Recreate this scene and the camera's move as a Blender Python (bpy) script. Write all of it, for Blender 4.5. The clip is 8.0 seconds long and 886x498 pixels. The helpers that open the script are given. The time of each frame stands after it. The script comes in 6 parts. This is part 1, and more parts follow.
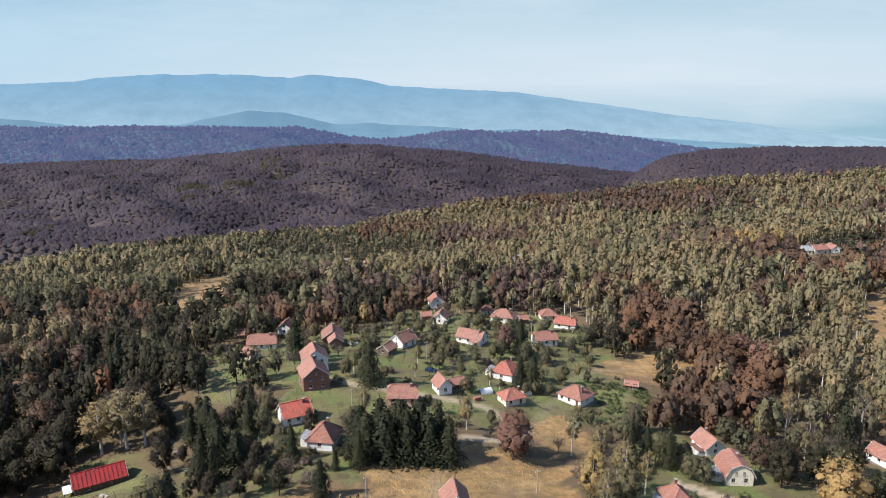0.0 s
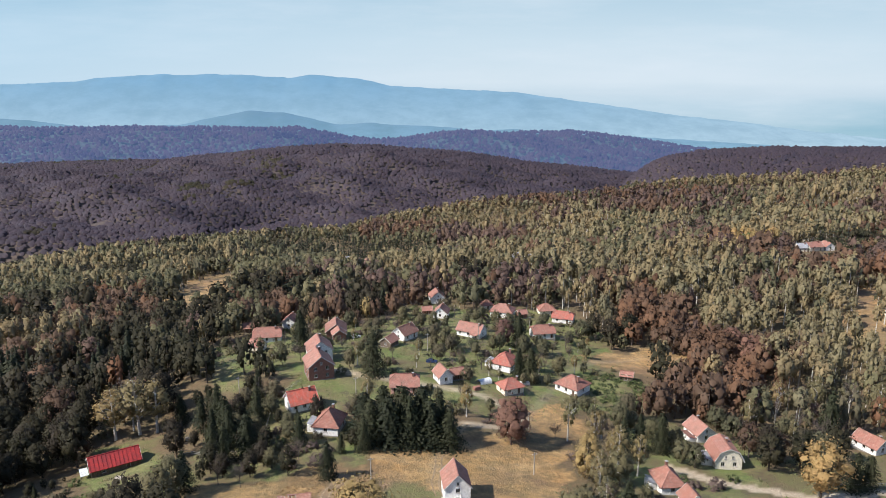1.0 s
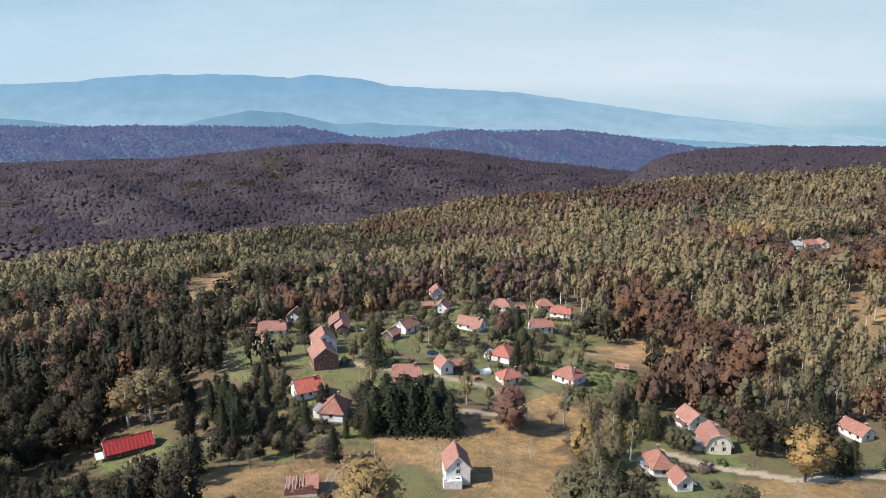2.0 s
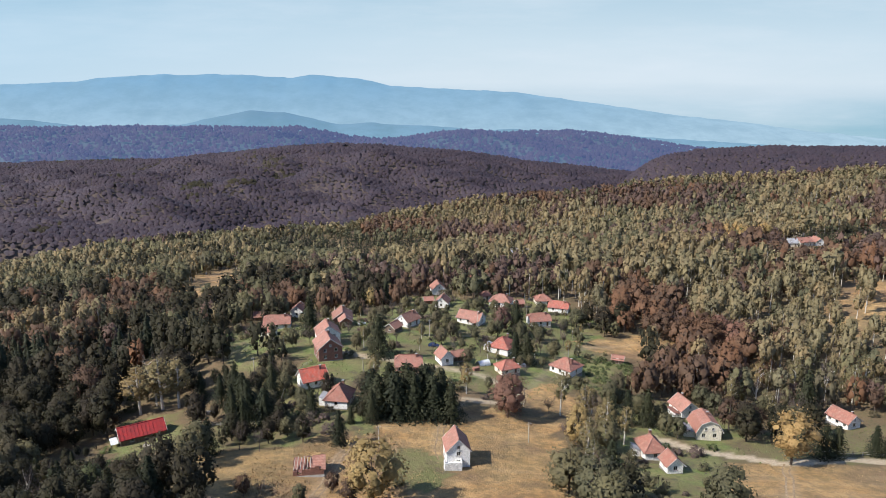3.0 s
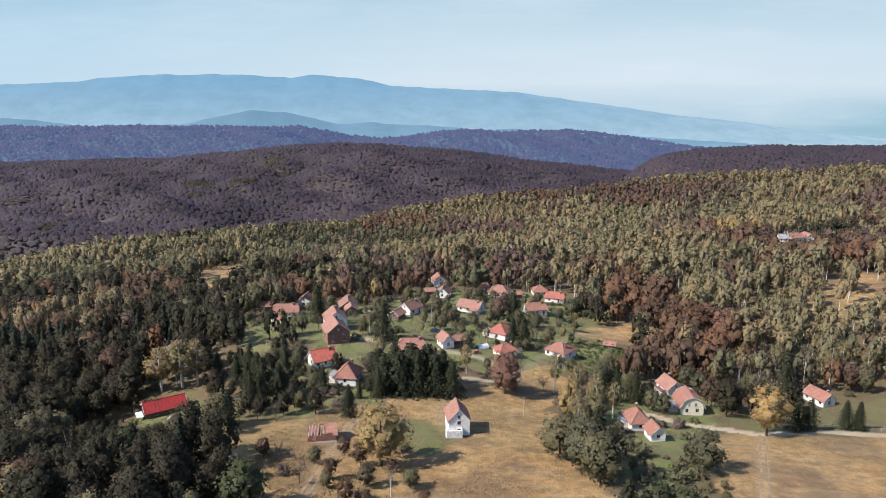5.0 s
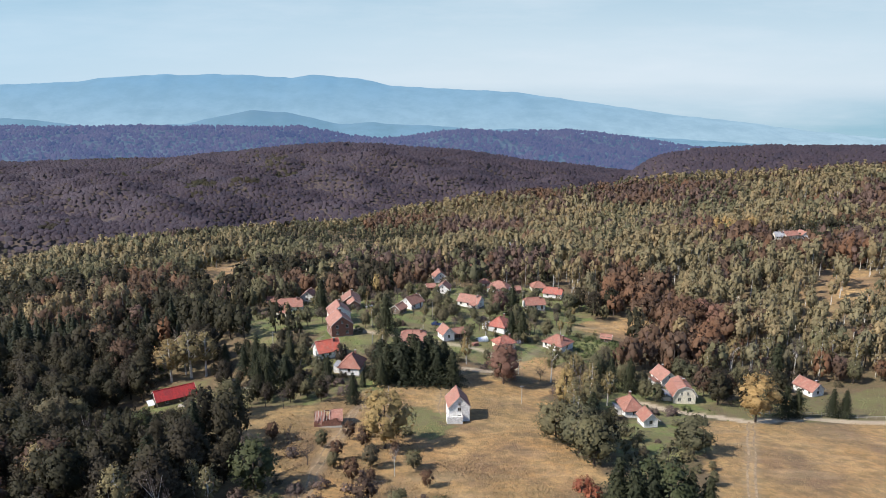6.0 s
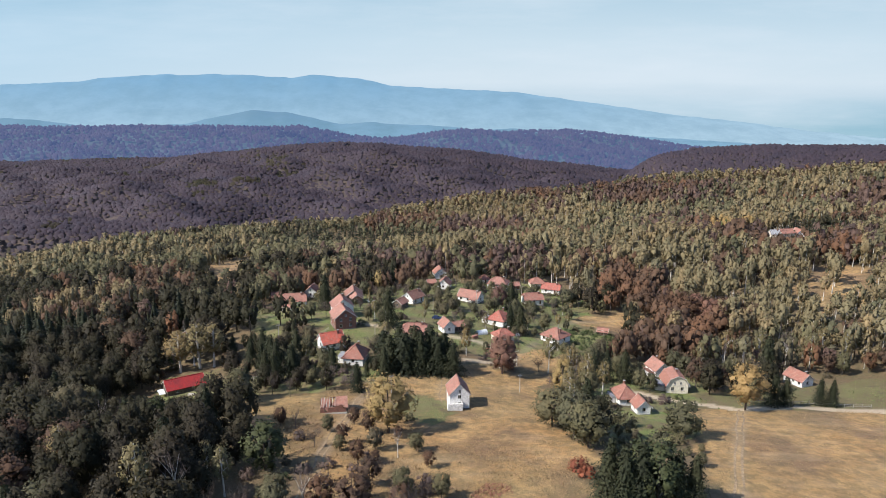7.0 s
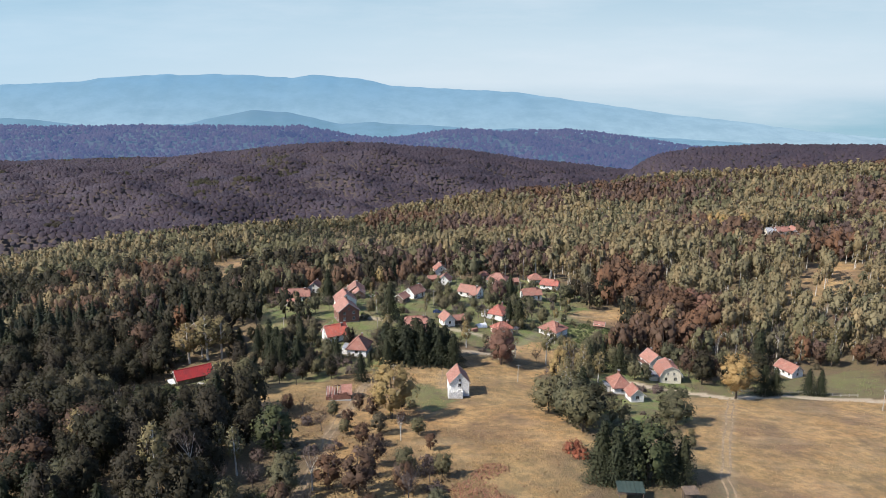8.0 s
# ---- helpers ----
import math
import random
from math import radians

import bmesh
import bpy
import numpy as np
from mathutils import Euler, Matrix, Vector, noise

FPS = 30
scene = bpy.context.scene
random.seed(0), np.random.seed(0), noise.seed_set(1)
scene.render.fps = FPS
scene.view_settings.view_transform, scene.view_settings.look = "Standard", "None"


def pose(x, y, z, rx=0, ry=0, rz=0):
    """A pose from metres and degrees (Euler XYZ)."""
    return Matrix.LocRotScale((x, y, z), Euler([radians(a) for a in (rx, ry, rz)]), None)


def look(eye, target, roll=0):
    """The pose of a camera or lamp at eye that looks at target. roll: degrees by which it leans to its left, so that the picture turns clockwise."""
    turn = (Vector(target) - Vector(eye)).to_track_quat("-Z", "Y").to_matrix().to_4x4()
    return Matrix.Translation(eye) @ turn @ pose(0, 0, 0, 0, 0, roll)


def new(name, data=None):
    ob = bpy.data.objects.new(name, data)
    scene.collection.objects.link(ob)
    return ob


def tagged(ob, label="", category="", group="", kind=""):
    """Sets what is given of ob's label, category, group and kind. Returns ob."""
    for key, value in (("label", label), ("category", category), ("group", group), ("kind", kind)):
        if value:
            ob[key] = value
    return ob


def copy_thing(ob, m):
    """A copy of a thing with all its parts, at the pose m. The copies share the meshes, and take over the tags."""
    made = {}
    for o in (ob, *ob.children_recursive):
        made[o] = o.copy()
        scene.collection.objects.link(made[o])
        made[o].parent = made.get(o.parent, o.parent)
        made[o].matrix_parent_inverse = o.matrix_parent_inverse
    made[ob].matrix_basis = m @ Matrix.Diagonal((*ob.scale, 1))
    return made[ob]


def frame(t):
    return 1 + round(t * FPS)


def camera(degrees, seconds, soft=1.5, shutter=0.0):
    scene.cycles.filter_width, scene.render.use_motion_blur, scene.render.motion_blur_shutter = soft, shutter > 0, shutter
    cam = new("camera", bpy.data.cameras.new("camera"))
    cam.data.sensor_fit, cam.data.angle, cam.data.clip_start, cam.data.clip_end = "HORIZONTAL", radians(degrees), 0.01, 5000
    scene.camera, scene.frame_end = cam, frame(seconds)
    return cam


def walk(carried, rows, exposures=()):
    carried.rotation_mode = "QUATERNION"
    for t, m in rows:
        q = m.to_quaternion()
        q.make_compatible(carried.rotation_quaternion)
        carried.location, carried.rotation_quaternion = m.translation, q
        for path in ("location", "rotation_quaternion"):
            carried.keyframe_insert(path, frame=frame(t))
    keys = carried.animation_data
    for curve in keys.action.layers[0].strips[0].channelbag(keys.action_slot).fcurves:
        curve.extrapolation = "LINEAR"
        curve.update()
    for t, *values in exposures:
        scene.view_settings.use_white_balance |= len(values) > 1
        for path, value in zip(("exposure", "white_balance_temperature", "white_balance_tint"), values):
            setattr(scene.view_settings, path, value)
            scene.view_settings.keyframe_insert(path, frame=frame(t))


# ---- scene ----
# A camera flies backwards and level over a hill village, about 85 metres above the roofs.
cam = camera(64.0, 8.0, soft=0.8)
EYE, PITCH = 104.0, -13.59
walk(cam, [(t, pose(-0.24 * t, -7.8 * t, EYE, 90 + PITCH, 0, 0)) for t in (0.0, 2.0, 4.0, 6.0, 8.0)], [(0.0, 0.79, 5950, 12), (8.0, 0.79, 5950, 12)])

# ---- world, sun ----
SUN_ELEVATION, SUN_FROM = radians(43), Vector((-0.92, -0.39, 0)).normalized()
world = bpy.data.worlds.new("sky")
scene.world = world
world.use_nodes = True
wn, wl = world.node_tree.nodes, world.node_tree.links
sky = wn.new("ShaderNodeTexSky")
sky.sky_type, sky.sun_disc, sky.sun_elevation = "NISHITA", False, SUN_ELEVATION
sky.sun_rotation = math.atan2(SUN_FROM.x, SUN_FROM.y)
sky.altitude, sky.air_density, sky.dust_density, sky.ozone_density = 300, 1.0, 0.7, 2.0
wl.new(sky.outputs[0], wn["Background"].inputs[0])
wn["Background"].inputs[1].default_value = 0.12
sun = new("sun", bpy.data.lights.new("sun", "SUN"))
sun.data.energy, sun.data.angle, sun.data.color = 5.0, radians(0.6), (1.0, 0.90, 0.755)
toward = SUN_FROM * math.cos(SUN_ELEVATION) + Vector((0, 0, math.sin(SUN_ELEVATION)))
sun.matrix_world = look(toward * 300, (0, 0, 0))


# ---- materials ----
def material(name, rough=0.9):
    m = bpy.data.materials.new(name)
    m.use_nodes = True
    b = m.node_tree.nodes["Principled BSDF"]
    b.inputs["Roughness"].default_value = rough
    b.inputs["Specular IOR Level"].default_value = 0.25
    return m, m.node_tree.nodes, m.node_tree.links, b


def mixer(n, l, fac, a, b, blend="MIX"):
    """A colour mix; fac, a and b are sockets or values."""
    x = n.new("ShaderNodeMix")
    x.data_type, x.blend_type = "RGBA", blend
    for k, v in ((0, fac), (6, a), (7, b)):
        if isinstance(v, bpy.types.NodeSocket):
            l.new(v, x.inputs[k])
        else:
            x.inputs[k].default_value = v if k == 0 else (*v, 1)
    return x.outputs[2]


def grain(n, l, scale, detail=4.0, rough=0.6, lo=0.35, hi=0.65, coords="Object", stretch=(1, 1, 1)):
    """Noise of that many waves a metre, spread over 0 to 1."""
    c, mp, t, r = n.new("ShaderNodeTexCoord"), n.new("ShaderNodeMapping"), n.new("ShaderNodeTexNoise"), n.new("ShaderNodeMapRange")
    mp.inputs["Scale"].default_value = stretch
    l.new(c.outputs[coords], mp.inputs[0])
    l.new(mp.outputs[0], t.inputs["Vector"])
    t.inputs["Scale"].default_value, t.inputs["Detail"].default_value, t.inputs["Roughness"].default_value = scale, detail, rough
    l.new(t.outputs[0], r.inputs[0])
    r.inputs[1].default_value, r.inputs[2].default_value = lo, hi
    return r.outputs[0]


def attribute(n, name):
    a = n.new("ShaderNodeAttribute")
    a.attribute_name = name
    return a.outputs["Fac"]


def bumped(n, l, b, height, strength, distance):
    k = n.new("ShaderNodeBump")
    k.inputs["Strength"].default_value, k.inputs["Distance"].default_value = strength, distance
    l.new(height, k.inputs["Height"])
    l.new(k.outputs[0], b.inputs["Normal"])


def foliage(name, tones, tinted=False, through_light=0.08, uneven=0.25):
    """Leaves of two tones a tree, varied tree by tree and leaf by leaf."""
    m, n, l, b = material(name, 0.75)
    per_tree = attribute(n, "tint") if tinted else n.new("ShaderNodeObjectInfo").outputs["Random"]
    ramp = n.new("ShaderNodeValToRGB")
    e = ramp.color_ramp.elements
    e[0].color, e[1].color = (*tones[0], 1), (*tones[-1], 1)
    for i, c in enumerate(tones[1:-1]):
        e.new((i + 1) / (len(tones) - 1)).color = (*c, 1)
    l.new(per_tree, ramp.inputs[0])
    leaf = n.new("ShaderNodeNewGeometry").outputs["Random Per Island"]
    dark = n.new("ShaderNodeMapRange")
    l.new(leaf, dark.inputs[0])
    dark.inputs[3].default_value, dark.inputs[4].default_value = 1 - uneven, 1 + uneven
    mul = n.new("ShaderNodeVectorMath")
    mul.operation = "SCALE"
    l.new(ramp.outputs[0], mul.inputs[0])
    l.new(dark.outputs[0], mul.inputs["Scale"])
    l.new(mul.outputs[0], b.inputs["Base Color"])
    t, mix = n.new("ShaderNodeBsdfTranslucent"), n.new("ShaderNodeMixShader")
    l.new(mul.outputs[0], t.inputs[0])
    mix.inputs[0].default_value = through_light
    l.new(b.outputs[0], mix.inputs[1]), l.new(t.outputs[0], mix.inputs[2])
    l.new(mix.outputs[0], n["Material Output"].inputs[0])
    return m


def plain(name, a, b_, scale=2.0, rough=0.85, bump=0.0, metal=0.0, coords="Object", stretch=(1, 1, 1)):
    """A two-tone worn surface: large stains and fine grain."""
    m, n, l, b = material(name, rough)
    f = grain(n, l, scale, coords=coords, stretch=stretch)
    g = grain(n, l, scale * 7, coords=coords, stretch=stretch)
    c = mixer(n, l, f, a, b_)
    c = mixer(n, l, g, c, mixer(n, l, 0.5, c, (0.02, 0.02, 0.02)))
    l.new(c, b.inputs["Base Color"])
    b.inputs["Metallic"].default_value = metal
    if bump:
        bumped(n, l, b, g, 0.6, bump)
    return m


def tiled(name, a, b_, row=0.33):
    """Roof tiles: rows across the slope, each house a shade of its own, with lichen stains."""
    m, n, l, b = material(name, 0.85)
    rnd = n.new("ShaderNodeObjectInfo").outputs["Random"]
    stain, fine = grain(n, l, 0.5, lo=0.45, hi=0.7), grain(n, l, 5.0, lo=0.3, hi=0.7)
    c = mixer(n, l, rnd, a, b_)
    c = mixer(n, l, stain, c, mixer(n, l, 0.6, c, (0.10, 0.075, 0.06)))
    c = mixer(n, l, grain(n, l, 1.6, lo=0.5, hi=0.72), c, mixer(n, l, 0.5, c, (0.42, 0.30, 0.25)))
    c = mixer(n, l, fine, c, mixer(n, l, 0.4, c, (0.45, 0.25, 0.18)))
    co, w = n.new("ShaderNodeTexCoord"), n.new("ShaderNodeTexWave")
    l.new(co.outputs["Object"], w.inputs[0])
    w.bands_direction, w.wave_profile = "Z", "SAW"
    w.inputs["Scale"].default_value = 0.157 / row * 3
    c = mixer(n, l, w.outputs["Fac"], c, mixer(n, l, 0.35, c, (0.03, 0.015, 0.01)))
    l.new(c, b.inputs["Base Color"])
    bumped(n, l, b, w.outputs["Fac"], 0.7, 0.05)
    return m


M_ROOF = tiled("clay_tiles", (0.235, 0.088, 0.064), (0.285, 0.132, 0.102))
M_ROOF_RED = tiled("new_red_tiles", (0.34, 0.07, 0.05), (0.31, 0.09, 0.065))
M_ROOF_NEW = tiled("bright_red_tiles", (0.56, 0.085, 0.05), (0.56, 0.085, 0.05))
M_ROOF_OLD = tiled("weathered_tiles", (0.17, 0.075, 0.055), (0.27, 0.12, 0.09))
M_METAL_RED = plain("red_sheet_roof", (0.38, 0.03, 0.025), (0.25, 0.03, 0.03), 0.7, 0.55, 0.01)
M_METAL_GREY = plain("grey_sheet_roof", (0.42, 0.43, 0.45), (0.28, 0.28, 0.29), 0.8, 0.6, 0.01)
M_WHITE = plain("white_render", (0.86, 0.85, 0.81), (0.76, 0.74, 0.69), 0.6, 0.9)
M_CREAM = plain("cream_render", (0.82, 0.75, 0.60), (0.70, 0.63, 0.50), 0.6, 0.9)
M_PINK = plain("pink_render", (0.62, 0.36, 0.28), (0.48, 0.28, 0.22), 0.6, 0.9)
M_BRICK = plain("bare_brick", (0.27, 0.13, 0.09), (0.20, 0.10, 0.075), 1.5, 0.95, 0.02)
M_STONE = plain("stone_footing", (0.30, 0.28, 0.25), (0.20, 0.185, 0.165), 2.0, 0.95, 0.03)
M_WOOD = plain("weathered_timber", (0.20, 0.145, 0.10), (0.12, 0.09, 0.07), 1.5, 0.9, 0.01, stretch=(1, 1, 0.2))
M_POLE = plain("pale_pole", (0.45, 0.41, 0.35), (0.33, 0.29, 0.24), 1.5, 0.9)
M_FRAME = plain("window_paint", (0.62, 0.60, 0.56), (0.42, 0.38, 0.33), 2.0, 0.7)
M_DOOR = plain("brown_door_paint", (0.16, 0.09, 0.05), (0.10, 0.06, 0.04), 2.0, 0.6)
M_CONCRETE = plain("concrete", (0.42, 0.40, 0.37), (0.30, 0.29, 0.27), 1.0, 0.95, 0.01)
M_TARP = plain("white_sheeting", (0.75, 0.76, 0.76), (0.60, 0.62, 0.63), 1.0, 0.5)
M_BARK = plain("brown_bark", (0.10, 0.075, 0.055), (0.06, 0.047, 0.037), 1.0, 0.95)
M_BIRCH_BARK = plain("birch_bark", (0.70, 0.66, 0.58), (0.42, 0.38, 0.32), 0.8, 0.9, stretch=(1, 1, 3))
M_TWIG = plain("grey_twigs", (0.125, 0.095, 0.08), (0.085, 0.066, 0.058), 0.4, 0.95)
M_WIRE = plain("cable", (0.05, 0.05, 0.05), (0.03, 0.03, 0.03), 1.0, 0.6)
M_RUBBER = plain("tyre_rubber", (0.02, 0.02, 0.02), (0.03, 0.03, 0.03), 2.0, 0.8)
M_PAINT_BLUE = plain("blue_car_paint", (0.03, 0.05, 0.13), (0.03, 0.05, 0.11), 1.0, 0.25)
M_PAINT_WHITE = plain("white_car_paint", (0.75, 0.75, 0.75), (0.68, 0.68, 0.68), 1.0, 0.25)
M_PAINT_RED = plain("red_machine_paint", (0.45, 0.03, 0.02), (0.35, 0.04, 0.03), 1.0, 0.4)
M_GREEN_SHEET = plain("green_sheet_roof", (0.03, 0.05, 0.042), (0.05, 0.07, 0.06), 0.8, 0.6)
M_GLASS, gn, gl, gb = material("window_glass", 0.06)
gb.inputs["Base Color"].default_value = (0.02, 0.025, 0.03, 1)
gb.inputs["Transmission Weight"].default_value, gb.inputs["Specular IOR Level"].default_value = 0.5, 0.5

T_SPRUCE = ((0.021, 0.025, 0.011), (0.029, 0.033, 0.014), (0.038, 0.039, 0.016))
# Tones of dark trees, deepened to stand in for shade over the west woods.
T_DARK = ((0.024, 0.023, 0.010), (0.036, 0.031, 0.015), (0.030, 0.023, 0.014))
T_BIRCH = ((0.187, 0.146, 0.065), (0.141, 0.122, 0.059), (0.210, 0.150, 0.065), (0.119, 0.109, 0.056))
T_OLIVE = ((0.100, 0.090, 0.044), (0.080, 0.077, 0.042), (0.122, 0.106, 0.052), (0.086, 0.072, 0.044))
T_BEECH = ((0.094, 0.054, 0.031), (0.072, 0.046, 0.030), (0.113, 0.060, 0.031), (0.065, 0.044, 0.031))
T_GREEN = ((0.075, 0.098, 0.034), (0.095, 0.115, 0.040), (0.060, 0.078, 0.032))
T_GOLD = ((0.295, 0.200, 0.080), (0.260, 0.188, 0.076), (0.315, 0.205, 0.080))
T_PURPLE = ((0.145, 0.078, 0.056), (0.160, 0.086, 0.058), (0.125, 0.070, 0.054))
T_BARE = ((0.107, 0.079, 0.067), (0.126, 0.088, 0.070), (0.091, 0.070, 0.062))
TONES = {"dark": T_DARK, "spruce": T_SPRUCE, "birch": T_BIRCH, "olive": T_OLIVE, "beech": T_BEECH, "green": T_GREEN, "gold": T_GOLD, "purple": T_PURPLE, "bare": T_BARE}
M_LEAF = {k: foliage(k + "_leaves", v, uneven=0.26, through_light=0.3) for k, v in TONES.items()}
# Leaf tones of the joined woods, some lightened to stand in for distance haze.
T_BIRCH_WOOD = ((0.207, 0.166, 0.084), (0.174, 0.149, 0.081), (0.230, 0.172, 0.086), (0.146, 0.130, 0.075))
T_OLIVE_WOOD = ((0.106, 0.098, 0.051), (0.086, 0.084, 0.046), (0.132, 0.119, 0.059), (0.094, 0.080, 0.048))
T_BEECH_WOOD = ((0.125, 0.071, 0.040), (0.097, 0.062, 0.040), (0.149, 0.077, 0.040))
T_BARE_WOOD = ((0.099, 0.065, 0.052), (0.120, 0.076, 0.057), (0.080, 0.057, 0.048))
# Purple-brown of bare wood, with distance haze painted in as extra blue.
T_BARE_HILL_HAZED = ((0.032, 0.025, 0.033), (0.039, 0.028, 0.035), (0.026, 0.021, 0.030))
WOOD_TONES = {**TONES, "birch": T_BIRCH_WOOD, "olive": T_OLIVE_WOOD, "beech": T_BEECH_WOOD, "bare": T_BARE_WOOD}
M_WOODS = {k: foliage(k + "_wood_leaves", v, tinted=True, uneven=0.22, through_light=0.3) for k, v in WOOD_TONES.items()}
M_HILL = {**M_WOODS, "bare": foliage("leafless_hill_wood_hazed", T_BARE_HILL_HAZED, tinted=True, uneven=0.12)}


# ---- the lie of the land ----
HILL = [  # heights of the near hill: x, y, z in metres
    (0, -250, 20), (-250, -100, 18), (250, -100, 18), (28, 97, 18.5), (-27, 110, 17), (91, 95, 15.5), (107, 146, 5),
    (-68, 121, 17), (1, 135, 12), (-40, 174, 12), (73, 161, 3), (-85, 158, 5), (124, 184, -4), (11, 263, 1),
    (-5, 326, -8), (42, 208, 1), (-68, 275, -3), (71, 264, -7), (-70, 212, 10), (263, 481, -18)]
FAR_HILL = [(207, 321, -3.5), (-151, 434, -32), (-80, 452, -30), (-235, 357, -27), (-255, 480, -47), (-204, 477, -42), (-355, 610, -70), (-456, 706, -97), (-340, 700, -72),
    (-311, 770, -82), (-257, 834, -87), (-198, 893, -94), (-117, 850, -84), (-74, 1030, -108), (43, 880, -58), (148, 850, -44), (267, 800, -25), (496, 800, -14), (212, 516, -22), (383, 690, -32), (95, 700, -60), (-30, 695, -75), (-200, 700, -74)]


def hill_solver():
    c = np.array(HILL + FAR_HILL, float)
    d = np.hypot(c[:, None, 0] - c[None, :, 0], c[:, None, 1] - c[None, :, 1]) / 100
    k = np.where(d > 0, d ** 2 * np.log(d + 1e-9), 0) + 0.03 * np.eye(len(c))
    p = np.c_[np.ones(len(c)), c[:, :2] / 100]
    a = np.block([[k, p], [p.T, np.zeros((3, 3))]])
    return c, np.linalg.solve(a, np.r_[c[:, 2], 0, 0, 0])


CTRL, WEIGHT = hill_solver()


def hill(x, y):
    out = WEIGHT[-3] + WEIGHT[-2] * x / 100 + WEIGHT[-1] * y / 100
    for (cx, cy, _), w in zip(CTRL, WEIGHT):
        d2 = ((x - cx) ** 2 + (y - cy) ** 2) / 1e4
        out = out + w * 0.5 * d2 * np.log(d2 + 1e-9)
    return out


def ease(a, b, v):
    u = np.clip((v - a) / (b - a), 0, 1)
    return u * u * (3 - 2 * u)


def ripple(x, y, size, seed=0.0):
    """Gentle uneven waves of about that size, between -1 and 1."""
    x, y = x / size * 6.28, y / size * 6.28
    return (np.sin(x * 0.9 + 1.3 * np.sin(y * 0.7 + seed) + seed * 2.1) + np.sin(y * 1.1 + 1.7 * np.sin(x * 0.6 - seed)) + np.sin((x + y) * 0.53 + seed * 3.7)) / 3


def wave(x, y, size, seed=0.0):
    """The same waves for a single place."""
    x, y = x / size * 6.28, y / size * 6.28
    return (math.sin(x * 0.9 + 1.3 * math.sin(y * 0.7 + seed) + seed * 2.1) + math.sin(y * 1.1 + 1.7 * math.sin(x * 0.6 - seed)) + math.sin((x + y) * 0.53 + seed * 3.7)) / 3


def ridge(x, y, line, near, far, foot):
    """A long ridge: its crest's heights along x, the stretch over which it climbs, the height at its foot."""
    xs, zs = zip(*line)
    crest = np.interp(x, xs, zs)
    return foot + (crest - foot) * ease(near, far, y) - 0.35 * np.clip(y - far - 50, 0, None)


def brow_y(x):
    """How far ahead the near hill breaks off."""
    return np.interp(x, (-600, -456, -340, -257, -198, -110, -60, 43, 150, 270, 520), (600, 690, 735, 815, 880, 890, 1030, 930, 880, 840, 860))


def ground_z(x, y):
    x, y = np.asarray(x, float), np.asarray(y, float)
    brow = brow_y(x)
    yy, xx = np.minimum(y, brow + 30), np.clip(x, -700, 800)
    over = y - brow
    near = hill(xx, np.maximum(yy, -300)) - 0.30 * np.log1p(np.exp(np.clip(over / 25, -30, 30))) * 25 - 0.15 * np.clip(np.abs(x) - 700, 0, None)
    near = near + 0.35 * ripple(x, y, 31) + 0.15 * ripple(x, y, 11, 2.0)
    gully = ripple(x, y, 520, 1.0) * 16 + ripple(x, y, 230, 3.0) * 15 + ripple(x, y, 110, 5.0) * 7
    a = ridge(x, y, ((-1900, -125), (-1218, -141), (-889, -127), (-733, -122), (-526, -102), (-310, -84), (-180, -87), (0, -101), (242, -130), (492, -161), (900, -215)), 1150 - 250 * ease(-250, -600, x), 1950, -152)
    a = a + gully * (1 - 0.8 * ease(1750, 1930, y)) * ease(900, 1200, y) - 60 * ease(200, 800, x) * (1 - ease(1300, 1900, y))
    a = np.maximum(a, -134 - 0.00045 * (x + 690) ** 2 - 0.0011 * (y - 1060) ** 2)  # a spur that reaches out to the west
    b = ridge(x, y, ((-1900, -92), (-1135, -91), (-544, -92), (-369, -128), (-179, -136), (0, -110), (119, -105), (289, -116), (677, -180), (1500, -280)), 2150, 2700, -190)
    b = b + gully * 0.9 * (1 - 0.8 * ease(2550, 2690, y))
    c = ridge(x, y, ((-400, -260), (37, -152), (314, -131), (525, -128), (724, -145), (923, -176), (1123, -205), (1472, -262), (2500, -290)), 2450, 3000, -250)
    c = c + gully * (1 - 0.8 * ease(2850, 2990, y))
    d = ridge(x, y, ((200, -200), (428, -122), (535, -95), (636, -77), (789, -69), (1056, -69), (1600, -66)), 1150, 1700, -150) - 150 * (1 - ease(250, 560, x))
    d = d + gully * 0.25 * (1 - 0.8 * ease(1550, 1690, y))
    far = np.maximum(np.maximum(a, b), np.maximum(c, d)) - 260 * (1 - ease(820, 1020, y))
    far = np.maximum(far, -290 + 0 * y)
    z = np.maximum(near, far)
    return np.where(y < 560, near, z)


def gz(x, y):
    return float(ground_z(x, y))


def inside(x, y, outline):
    """1 where (x, y) lies within the outline, by the crossing count."""
    hit = np.zeros(np.shape(x), bool)
    px, py = outline[-1]
    for qx, qy in outline:
        cross = ((py > y) != (qy > y)) & (x < (qx - px) * (y - py) / (qy - py + 1e-12) + px)
        hit, px, py = hit ^ cross, qx, qy
    return hit


def off_line(x, y, line):
    """The distance from a polyline."""
    best = np.full(np.shape(x), 1e9)
    for (ax, ay), (bx, by) in zip(line, line[1:]):
        u = np.clip(((x - ax) * (bx - ax) + (y - ay) * (by - ay)) / ((bx - ax) ** 2 + (by - ay) ** 2), 0, 1)
        best = np.minimum(best, np.hypot(x - ax - u * (bx - ax), y - ay - u * (by - ay)))
    return best


